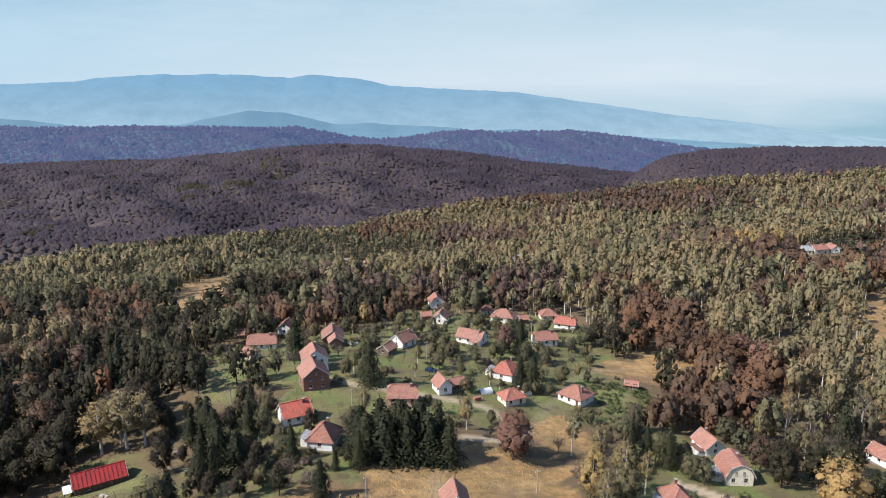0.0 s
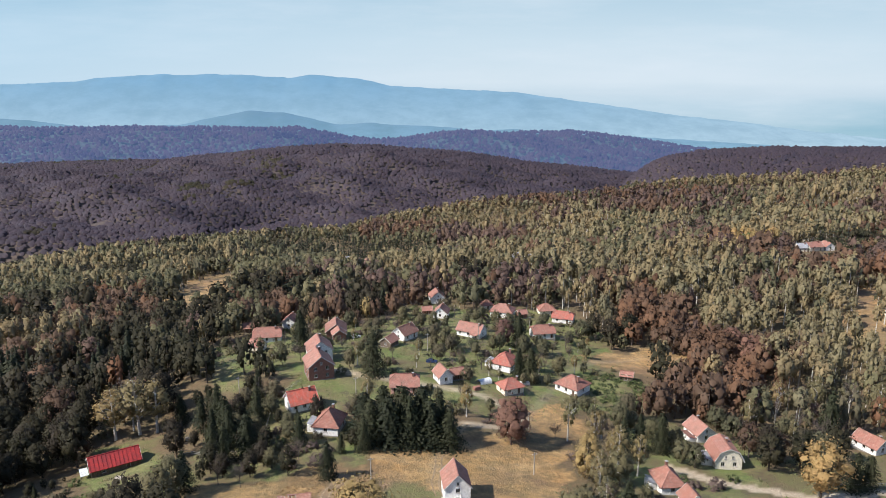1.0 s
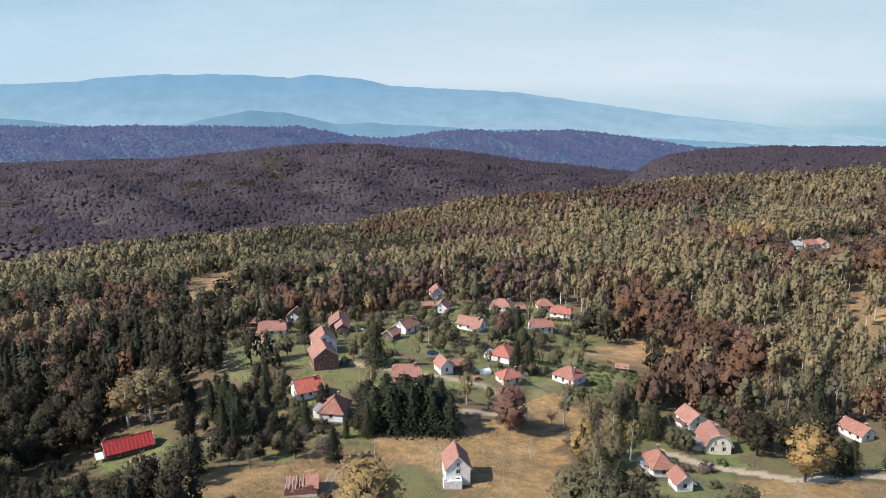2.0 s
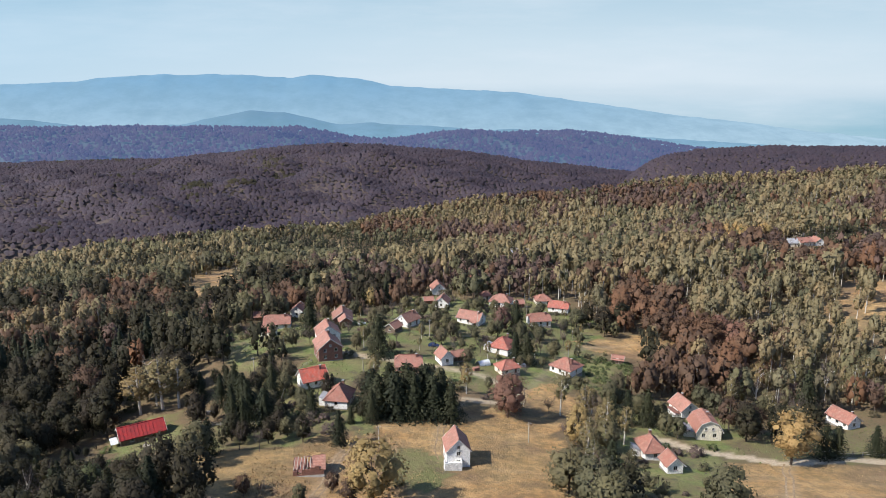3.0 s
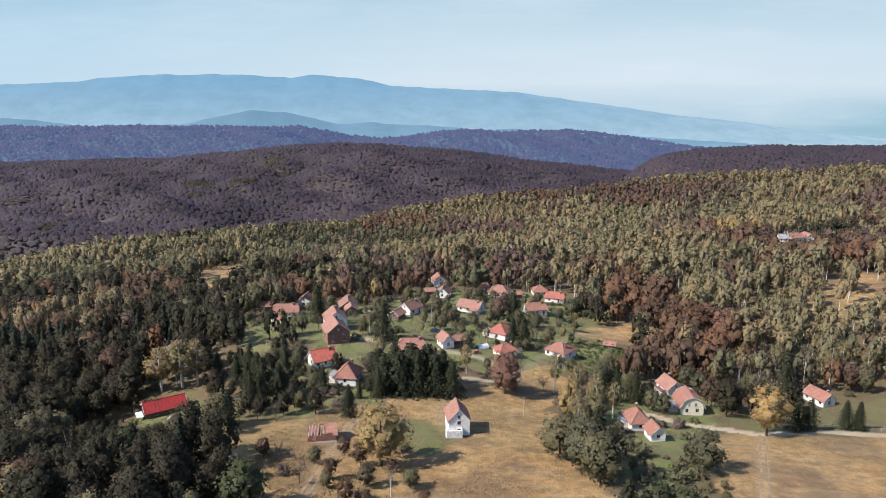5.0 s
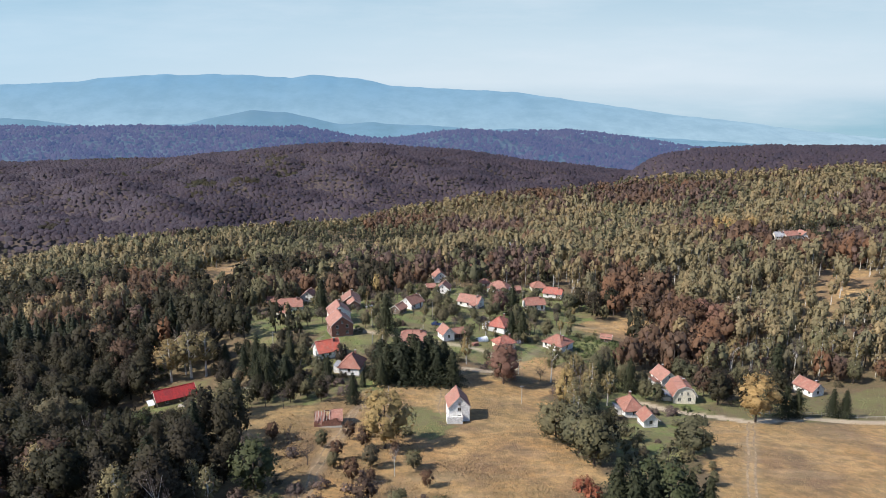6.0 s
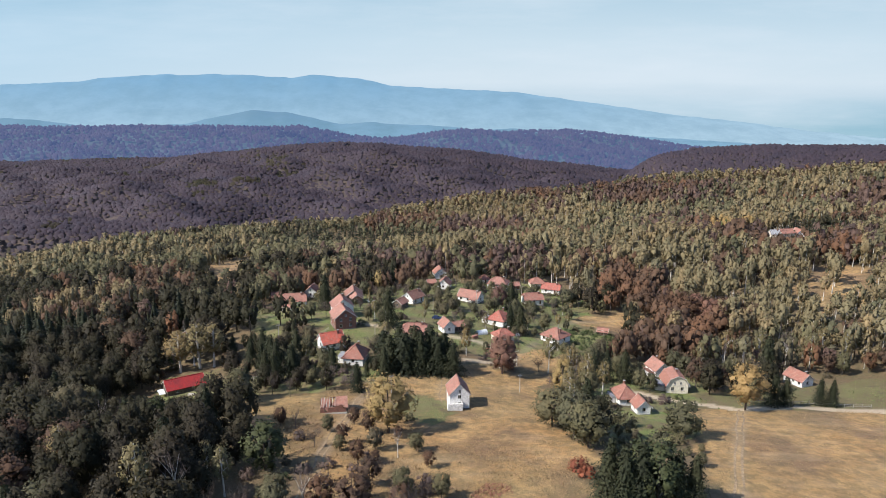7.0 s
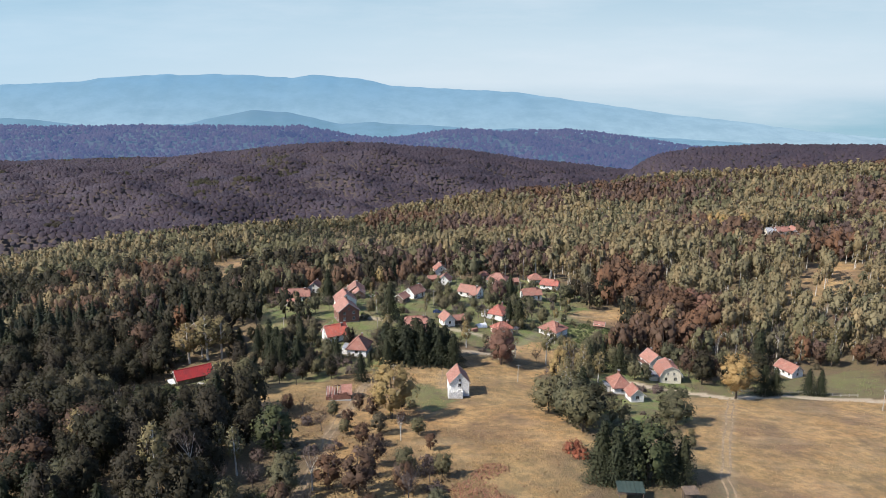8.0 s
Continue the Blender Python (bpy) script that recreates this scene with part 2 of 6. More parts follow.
# Open land, by its outlines.
FIELD_MIDDLE = [(-18, 156), (9, 168), (33, 167), (31, 135), (32, 98), (27, 50), (0, 50), (-5, 86), (-11, 109)]
FIELD_EAST = [(75, 144), (150, 147), (150, 55), (54, 55), (58, 90)]
FIELD_WEST = [(-62, 128), (-45, 133), (-19, 152), (-10, 110), (-4, 86), (0, 50), (-22, 50), (-33, 84), (-46, 98)]
LAWN_WEST = [(-86, 234), (-72, 239), (-60, 203), (-67, 188)]
LAWN_RED_HOUSE = [(-48, 198), (-25, 207), (-13, 205), (-27, 183), (-27, 170), (-38, 158), (-47, 169)]
VILLAGE = [(-86, 236), (-90, 268), (-70, 288), (-34, 292), (-12, 345), (16, 330), (60, 325), (72, 290), (67, 235), (55, 203), (22, 180), (-4, 188), (-26, 183)]
STRAW_HUT = [(24, 190), (39, 203), (44, 180), (26, 170)]
STRAW_EDGE = [(56, 262), (86, 276), (105, 264), (88, 246), (62, 245)]
CLEARING_WEST = [(-150, 345), (-186, 460), (-195, 575), (-160, 550), (-126, 430), (-122, 352)]
CLEARING_EAST = [(185, 310), (228, 352), (245, 340), (205, 268), (172, 266)]
LAWN_BARN = [(-98, 167), (-79, 172), (-63, 147), (-82, 138)]
LAWN_EAST = [(76, 150), (96, 172), (160, 188), (146, 150), (78, 143)]
NETTLES = [(49, 232), (70, 243), (78, 222), (52, 193)]
ROAD_EAST = [(60, 160), (70, 151), (77, 147.5), (89, 143.5), (110, 148), (128, 148.5), (150, 146)]
TRACK_EAST = [(89, 143), (78, 119), (67, 94), (59, 74), (52, 50)]
TRACK_WEST = [(-24, 140), (-26, 132), (-27, 117), (-29, 104), (-29.5, 86), (-31, 60)]
TRACK_MIDDLE = [(6, 176), (2, 166), (-1.5, 154), (-2, 141), (-1, 134)]
VILLAGE_ROAD = [(-36, 212), (-25, 206), (-18, 204.5), (-11, 204.5), (3, 202), (13, 199), (24, 186), (20, 176), (6, 176)]
VILLAGE_LANE = [(24, 186), (37, 214), (46, 236), (58, 252), (80, 262), (100, 262)]
SLOPE_GARDENS = [(-64, 128), (-45, 134), (-19, 152), (-22, 172), (-46, 176), (-50, 196), (-66, 186), (-60, 150)]
YARD_EAST = [(40, 92), (56, 104), (66, 112), (72, 138), (84, 150), (90, 186), (64, 198), (44, 170), (38, 130)]
OPEN = [FIELD_MIDDLE, FIELD_EAST, FIELD_WEST, LAWN_WEST, LAWN_RED_HOUSE, STRAW_HUT, STRAW_EDGE, CLEARING_WEST, LAWN_BARN, LAWN_EAST, NETTLES]
LANES = [ROAD_EAST, TRACK_EAST, TRACK_WEST, TRACK_MIDDLE, VILLAGE_ROAD, VILLAGE_LANE]


def soft_inside(x, y, outline, wobble=3.0):
    far_ = wobble * (1 + np.clip(y - 250, 0, 400) / 80)
    return inside(x + far_ * ripple(x, y, 13, 1.0) + far_ * ripple(x, y, 41, 2.0), y + far_ * ripple(x, y, 17, 4.0) + far_ * ripple(x, y, 53, 5.0), outline)


def sheet_mesh(name, verts, faces, mats, slots=None, tint=None, normals=None):
    """A mesh from numpy arrays: triangles or quads, material slots, one tint and one normal a vertex."""
    me = bpy.data.meshes.new(name)
    k = faces.shape[1]
    me.vertices.add(len(verts)), me.loops.add(faces.size), me.polygons.add(len(faces))
    me.vertices.foreach_set("co", np.ascontiguousarray(verts, np.float32).ravel())
    me.loops.foreach_set("vertex_index", np.ascontiguousarray(faces, np.int32).ravel())
    me.polygons.foreach_set("loop_start", np.arange(0, faces.size, k, dtype=np.int32))
    if slots is not None:
        me.polygons.foreach_set("material_index", np.ascontiguousarray(slots, np.int32))
    for m in mats:
        me.materials.append(m)
    for key, values in (tint or {}).items():
        me.attributes.new(key, "FLOAT", "POINT").data.foreach_set("value", np.ascontiguousarray(values, np.float32))
    me.update()
    if normals is not None:
        me.shade_smooth()
        me.normals_split_custom_set_from_vertices(np.ascontiguousarray(normals, np.float32))
    return me


# ---- ground, one sheet ----
def steps(fine_from, fine_to, step, low, high, growth=1.09):
    mid = list(np.arange(fine_from, fine_to + 0.1, step))
    up, down, s, r = [mid[-1]], [mid[0]], step, step
    while up[-1] < high:
        s = min(s * growth, 60)
        up.append(up[-1] + s)
    while down[-1] > low:
        r = min(r * growth, 60)
        down.append(down[-1] - r)
    return np.array(down[:0:-1] + mid + up[1:])


GX, GY = np.meshgrid(steps(-105, 145, 1.7, -5200, 5200, 1.12), steps(46, 280, 1.7, -900, 4850, 1.085))
gx, gy = GX.ravel(), GY.ravel()
nx, ny = GX.shape[1], GX.shape[0]
idx = np.arange(nx * ny).reshape(ny, nx)
quads = np.stack([idx[:-1, :-1], idx[:-1, 1:], idx[1:, 1:], idx[1:, :-1]], -1).reshape(-1, 4)
dry = np.zeros(len(gx))
for o in (FIELD_MIDDLE, FIELD_EAST, FIELD_WEST, STRAW_HUT, STRAW_EDGE, CLEARING_WEST, CLEARING_EAST):
    dry = np.maximum(dry, soft_inside(gx, gy, o))
yard = np.hypot((gx + 7) / 8.5, (gy - 128) / 12) < 1 + 0.2 * ripple(gx, gy, 9, 1.0)
dry = dry * (1 - yard) * (1 - 0.75 * ((np.abs(gx - 19.5 + 0.2 * (gy - 120)) < 3.4) & (np.abs(gy - 120) < 1.8)))
green = np.zeros(len(gx))
for o in (LAWN_WEST, LAWN_RED_HOUSE, LAWN_BARN, LAWN_EAST, NETTLES, VILLAGE, SLOPE_GARDENS, YARD_EAST):
    green = np.maximum(green, soft_inside(gx, gy, o))
green = np.maximum(green * np.clip(0.8 + 0.5 * ripple(gx, gy, 23, 3.0) + 0.3 * ripple(gx, gy, 9, 1.0), 0.3, 1), 0.6 * yard)
green = np.where(soft_inside(gx, gy, LAWN_EAST), green * 0.5, green)
lane = np.min([off_line(gx, gy, o) for o in LANES], axis=0)
rut = 0.17 * np.clip(1.25 - np.abs(lane - 0.7) / 1.1, 0, 1)
rut = np.where((off_line(gx, gy, ROAD_EAST) < 2.2), 1.0, rut)
rut = np.maximum(rut, 0.75 * np.clip(1.8 - off_line(gx, gy, VILLAGE_ROAD) / 1.4, 0, 1))
gzz = ground_z(gx, gy) - 0.12 * rut
ground = new("ground", sheet_mesh("ground", np.c_[gx, gy, gzz], quads, [], tint={"dry": dry, "green": green * (1 - dry), "rut": rut}))
ground.data.shade_smooth()
tagged(ground, "hilly ground with dry straw meadows, green lawns and forest floor", "ground", kind="structure")

m, n, l, b = material("ground", 0.97)
big, mid, fine = grain(n, l, 0.02, lo=0.4, hi=0.6), grain(n, l, 0.12, lo=0.38, hi=0.62), grain(n, l, 1.1, 5, 0.7)
blades = grain(n, l, 1.3, 6, 0.75, stretch=(1, 0.7, 1))
patch = grain(n, l, 0.05, 6, 0.68, lo=0.46, hi=0.60)
clump = grain(n, l, 0.33, 5, 0.72, lo=0.44, hi=0.58)
swath = grain(n, l, 0.16, 4, 0.6, lo=0.5, hi=0.7, stretch=(0.35, 1, 1))
floor_c = mixer(n, l, mid, (0.115, 0.080, 0.044), (0.085, 0.078, 0.036))
floor_c = mixer(n, l, fine, floor_c, (0.15, 0.105, 0.058))
straw = mixer(n, l, mid, (0.36, 0.207, 0.080), (0.45, 0.282, 0.118))
straw = mixer(n, l, patch, straw, (0.215, 0.132, 0.072))
straw = mixer(n, l, clump, straw, mixer(n, l, 0.6, straw, (0.12, 0.085, 0.045)))
straw = mixer(n, l, swath, straw, mixer(n, l, 0.22, straw, (0.60, 0.45, 0.27)))
straw = mixer(n, l, blades, straw, mixer(n, l, 0.32, straw, (0.10, 0.075, 0.035)))
straw = mixer(n, l, mixer(n, l, big, (0, 0, 0), (0.3, 0.3, 0.3)), straw, (0.15, 0.135, 0.06))
grass = mixer(n, l, mid, (0.14, 0.175, 0.05), (0.21, 0.205, 0.08))
grass = mixer(n, l, grain(n, l, 0.11, 5, 0.65, lo=0.48, hi=0.62), grass, (0.185, 0.145, 0.075))
grass = mixer(n, l, grain(n, l, 0.17, 5, 0.7, lo=0.53, hi=0.66), grass, (0.10, 0.085, 0.055))
grass = mixer(n, l, fine, grass, mixer(n, l, 0.5, grass, (0.05, 0.06, 0.02)))
c = mixer(n, l, attribute(n, "green"), floor_c, grass)
c = mixer(n, l, attribute(n, "dry"), c, straw)
dirt = mixer(n, l, fine, (0.46, 0.38, 0.27), (0.34, 0.27, 0.18))
worn = n.new("ShaderNodeMath")
worn.operation = "MULTIPLY"
l.new(attribute(n, "rut"), worn.inputs[0]), l.new(grain(n, l, 0.4, lo=0.1, hi=0.4), worn.inputs[1])
c = mixer(n, l, worn.outputs[0], c, dirt)
l.new(c, b.inputs["Base Color"])
bumped(n, l, b, blades, 0.8, 0.22)
ground.data.materials.append(m)
HILL_FLOOR = plain("leaf_litter", (0.10, 0.075, 0.06), (0.075, 0.058, 0.05), 0.02, 0.97)
ground.data.materials.append(HILL_FLOOR)
face_y = gy[quads].mean(1)


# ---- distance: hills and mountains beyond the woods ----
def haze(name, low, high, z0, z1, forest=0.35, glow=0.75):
    """A far slope with blue haze put into its glow: low and high are its tones at the heights z0 and z1."""
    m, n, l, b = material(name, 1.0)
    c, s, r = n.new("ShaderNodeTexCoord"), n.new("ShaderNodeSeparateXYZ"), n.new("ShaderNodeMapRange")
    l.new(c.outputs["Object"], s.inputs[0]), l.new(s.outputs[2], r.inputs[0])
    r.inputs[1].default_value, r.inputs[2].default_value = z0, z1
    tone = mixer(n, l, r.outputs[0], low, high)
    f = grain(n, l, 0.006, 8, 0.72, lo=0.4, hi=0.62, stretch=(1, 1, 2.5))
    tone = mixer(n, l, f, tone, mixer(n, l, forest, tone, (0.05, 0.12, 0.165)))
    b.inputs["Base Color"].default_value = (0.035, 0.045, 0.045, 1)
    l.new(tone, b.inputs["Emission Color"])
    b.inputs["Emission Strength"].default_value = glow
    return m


def mountain(name, line, y0, depth, foot, mat, label, rough=10.0, seed=0.0):
    """A range with its crest heights along x, spurs and gullies running down to its foot towards the viewer."""
    xs, zs = zip(*line)
    u = np.arange(min(xs), max(xs) + 1, 22.0)
    v = np.linspace(0, 1.25, 36)
    U, V = np.meshgrid(u, v)
    crest = np.interp(U, xs, zs) + ripple(U, 0 * U, 130, seed) * 2.5 + ripple(U, 0 * U, 47, seed) * 1.2
    spur = ripple(U + 120 * V, V * 300, 360, seed) * rough * 2 + ripple(U - 90 * V, V * 200, 150, seed + 2) * rough
    k = np.where(V <= 1, ease(0, 1, V), 1 - 0.6 * (V - 1) / 0.25)
    Z = foot + (crest - foot) * k + spur * 4 * V * np.clip(1 - V, 0, 1)
    Y = y0 - depth * (1 - V) + spur * 3 * np.clip(1 - V, 0, 1)
    i = np.arange(U.size).reshape(U.shape)
    q = np.stack([i[:-1, :-1], i[:-1, 1:], i[1:, 1:], i[1:, :-1]], -1).reshape(-1, 4)
    ob = new(name, sheet_mesh(name, np.c_[U.ravel(), Y.ravel(), Z.ravel()], q, [mat]))
    ob.data.shade_smooth()
    return tagged(ob, label, "mountain", kind="structure")


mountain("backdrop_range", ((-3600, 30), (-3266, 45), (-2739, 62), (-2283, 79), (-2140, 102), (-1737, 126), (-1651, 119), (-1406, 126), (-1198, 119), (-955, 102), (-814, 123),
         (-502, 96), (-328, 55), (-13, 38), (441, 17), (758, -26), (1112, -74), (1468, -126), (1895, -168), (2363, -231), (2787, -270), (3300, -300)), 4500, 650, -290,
         haze("far_mountain_air", (0.215, 0.295, 0.335), (0.080, 0.182, 0.275), -290, 100, 0.30, 1.0), "long mountain range with blue haze put into its glow", 11.0, 0.4)
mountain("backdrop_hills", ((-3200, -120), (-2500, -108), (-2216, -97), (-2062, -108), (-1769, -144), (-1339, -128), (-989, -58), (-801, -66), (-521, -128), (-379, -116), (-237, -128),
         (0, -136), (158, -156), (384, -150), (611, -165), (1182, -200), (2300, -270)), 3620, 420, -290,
         haze("hill_air", (0.120, 0.225, 0.295), (0.055, 0.125, 0.195), -280, -60, 0.6, 1.0), "low wooded hills in front of the far range, blue haze in their glow", 8.0, 1.7)
# The far ground takes haze tones as glow instead of its own colours.
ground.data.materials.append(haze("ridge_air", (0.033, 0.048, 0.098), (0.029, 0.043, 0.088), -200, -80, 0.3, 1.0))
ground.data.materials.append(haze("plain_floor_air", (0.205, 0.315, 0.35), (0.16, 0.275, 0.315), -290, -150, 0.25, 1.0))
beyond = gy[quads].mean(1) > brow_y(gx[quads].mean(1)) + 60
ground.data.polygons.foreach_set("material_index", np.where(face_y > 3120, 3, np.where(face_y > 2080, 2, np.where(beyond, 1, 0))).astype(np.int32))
arc = np.radians(np.linspace(15, 165, 90))
vz = np.array([-420.0, -290, -200, -120, -60, -20, 20, 70, 140, 250, 400, 600, 900, 1300])
AX, AZ = np.meshgrid(np.cos(arc), vz)
AY, _ = np.meshgrid(np.sin(arc), vz)
i = np.arange(AX.size).reshape(AX.shape)
m, n, l, b = material("pale_sky_air", 1.0)
c, s, r, ramp = n.new("ShaderNodeTexCoord"), n.new("ShaderNodeSeparateXYZ"), n.new("ShaderNodeMapRange"), n.new("ShaderNodeValToRGB")
l.new(c.outputs["Object"], s.inputs[0]), l.new(s.outputs[2], r.inputs[0]), l.new(r.outputs[0], ramp.inputs[0])
r.inputs[1].default_value, r.inputs[2].default_value = -230, 700
e = ramp.color_ramp.elements
e[0].color, e[1].color = (0.205, 0.315, 0.35, 1), (0.27, 0.365, 0.405, 1)
for at_, tone in ((0.16, (0.275, 0.365, 0.395, 1)), (0.25, (0.355, 0.415, 0.43, 1)), (0.33, (0.40, 0.45, 0.455, 1)), (0.6, (0.37, 0.435, 0.45, 1))):
    e.new(at_).color = tone
cirrus = grain(n, l, 0.0011, 6, 0.62, lo=0.42, hi=0.75, stretch=(0.5, 1, 3.2))
tone = mixer(n, l, cirrus, ramp.outputs[0], mixer(n, l, 0.55, ramp.outputs[0], (0.46, 0.49, 0.49)))
b.inputs["Base Color"].default_value = (0, 0, 0, 1)
b.inputs["Specular IOR Level"].default_value = 0
west = n.new("ShaderNodeMapRange")
l.new(s.outputs[0], west.inputs[0])
west.inputs[1].default_value, west.inputs[2].default_value = 200, -3200
tone = mixer(n, l, west.outputs[0], tone, mixer(n, l, 1.0, tone, (0.80, 0.91, 0.98), "MULTIPLY"))
l.new(tone, b.inputs["Emission Color"])
b.inputs["Emission Strength"].default_value = 1.0
ob = new("backdrop_sky", sheet_mesh("backdrop_sky", np.c_[(AX * 6500).ravel(), (AY * 1100 + 3680).ravel(), AZ.ravel()],
         np.stack([i[:-1, :-1], i[1:, :-1], i[1:, 1:], i[:-1, 1:]], -1).reshape(-1, 4), [m]))
tagged(ob, "pale blue sky with thin haze over a distant plain", "sky", kind="structure")


# ---- houses ----
def part(name, bm, mat, parent, label=""):
    me = bpy.data.meshes.new(name)
    bm.to_mesh(me)
    bm.free()
    for k in (mat if isinstance(mat, (list, tuple)) else [mat]):
        me.materials.append(k)
    ob = new(name, me)
    ob.parent = parent
    return tagged(ob, label)


def box(bm, x0, x1, y0, y1, z0, z1, m=None):
    """A closed box between the limits; m turns it after."""
    p = [(x, y, z) for z in (z0, z1) for y in (y0, y1) for x in (x0, x1)]
    v = [bm.verts.new(m @ Vector(q) if m else q) for q in p]
    for f in ((0, 2, 3, 1), (4, 5, 7, 6), (0, 1, 5, 4), (2, 6, 7, 3), (0, 4, 6, 2), (1, 3, 7, 5)):
        bm.faces.new([v[k] for k in f])
    return v


def slab(bm, pts, thick):
    """A plate of that thickness under the outline pts."""
    top = [bm.verts.new(p) for p in pts]
    low = [bm.verts.new((p[0], p[1], p[2] - thick)) for p in pts]
    bm.faces.new(top), bm.faces.new(low[::-1])
    for k in range(len(pts)):
        j = (k + 1) % len(pts)
        bm.faces.new((top[k], low[k], low[j], top[j]))


def prism(bm, tri, y0, y1, along="y"):
    """A profile in x, z carried from y0 to y1."""
    a = [bm.verts.new((x, y0, z)) for x, z in tri]
    c = [bm.verts.new((x, y1, z)) for x, z in tri]
    bm.faces.new(a), bm.faces.new(c[::-1])
    for k in range(len(tri)):
        j = (k + 1) % len(tri)
        bm.faces.new((a[k], c[k], c[j], a[j]))


def wall_strip(bm, length, height, holes, m, base=0.0, thick=0.3):
    """A wall of blocks along local x, outer face at y = 0, with real openings (x0, x1, z0, z1)."""
    xs = sorted({-length / 2, length / 2, *[h[0] for h in holes], *[h[1] for h in holes]})
    zs = sorted({base, height, *[h[2] for h in holes], *[h[3] for h in holes]})
    for a, b_ in zip(xs, xs[1:]):
        for c, d in zip(zs, zs[1:]):
            mx, mz = (a + b_) / 2, (c + d) / 2
            if not any(h[0] < mx < h[1] and h[2] < mz < h[3] for h in holes):
                box(bm, a, b_, 0, thick, c, d, m)


def window(parent, m, h, mat_frame):
    w, t = h[1] - h[0], h[3] - h[2]
    bm = bmesh.new()
    for x0, x1, z0, z1 in ((0, 0.09, 0, t), (w - 0.09, w, 0, t), (0.09, w - 0.09, 0, 0.09), (0.09, w - 0.09, t - 0.09, t), (w / 2 - 0.035, w / 2 + 0.035, 0.09, t - 0.09)):
        box(bm, h[0] + x0, h[0] + x1, 0.06, 0.14, h[2] + z0, h[2] + z1, m)
    win = part("window", bm, mat_frame, parent)
    bm = bmesh.new()
    box(bm, h[0] - 0.08, h[1] + 0.08, -0.10, 0.08, h[2] - 0.09, h[2] - 0.003, m)
    part("sill", bm, M_CONCRETE, win)
    bm = bmesh.new()
    box(bm, h[0] + 0.09, h[1] - 0.09, 0.09, 0.11, h[2] + 0.09, h[3] - 0.09, m)
    part("pane", bm, M_GLASS, win)


def doorway(parent, m, h):
    bm = bmesh.new()
    box(bm, h[0] + 0.08, h[1] - 0.08, 0.10, 0.16, h[2], h[3] - 0.08, m)
    box(bm, h[0] + 0.2, h[1] - 0.2, 0.08, 0.10, h[2] + 0.25, h[2] + 0.95, m)
    box(bm, h[0] + 0.2, h[1] - 0.2, 0.08, 0.10, h[2] + 1.1, h[3] - 0.3, m)
    leaf = part("door", bm, M_DOOR, parent)
    bm = bmesh.new()
    for x0, x1, z0, z1 in ((h[0], h[0] + 0.08, h[2], h[3]), (h[1] - 0.08, h[1], h[2], h[3]), (h[0] + 0.08, h[1] - 0.08, h[3] - 0.08, h[3])):
        box(bm, x0, x1, 0.04, 0.18, z0, z1, m)
    part("door_frame", bm, M_FRAME, leaf)


BUILT = []  # where houses stand: x, y, radius


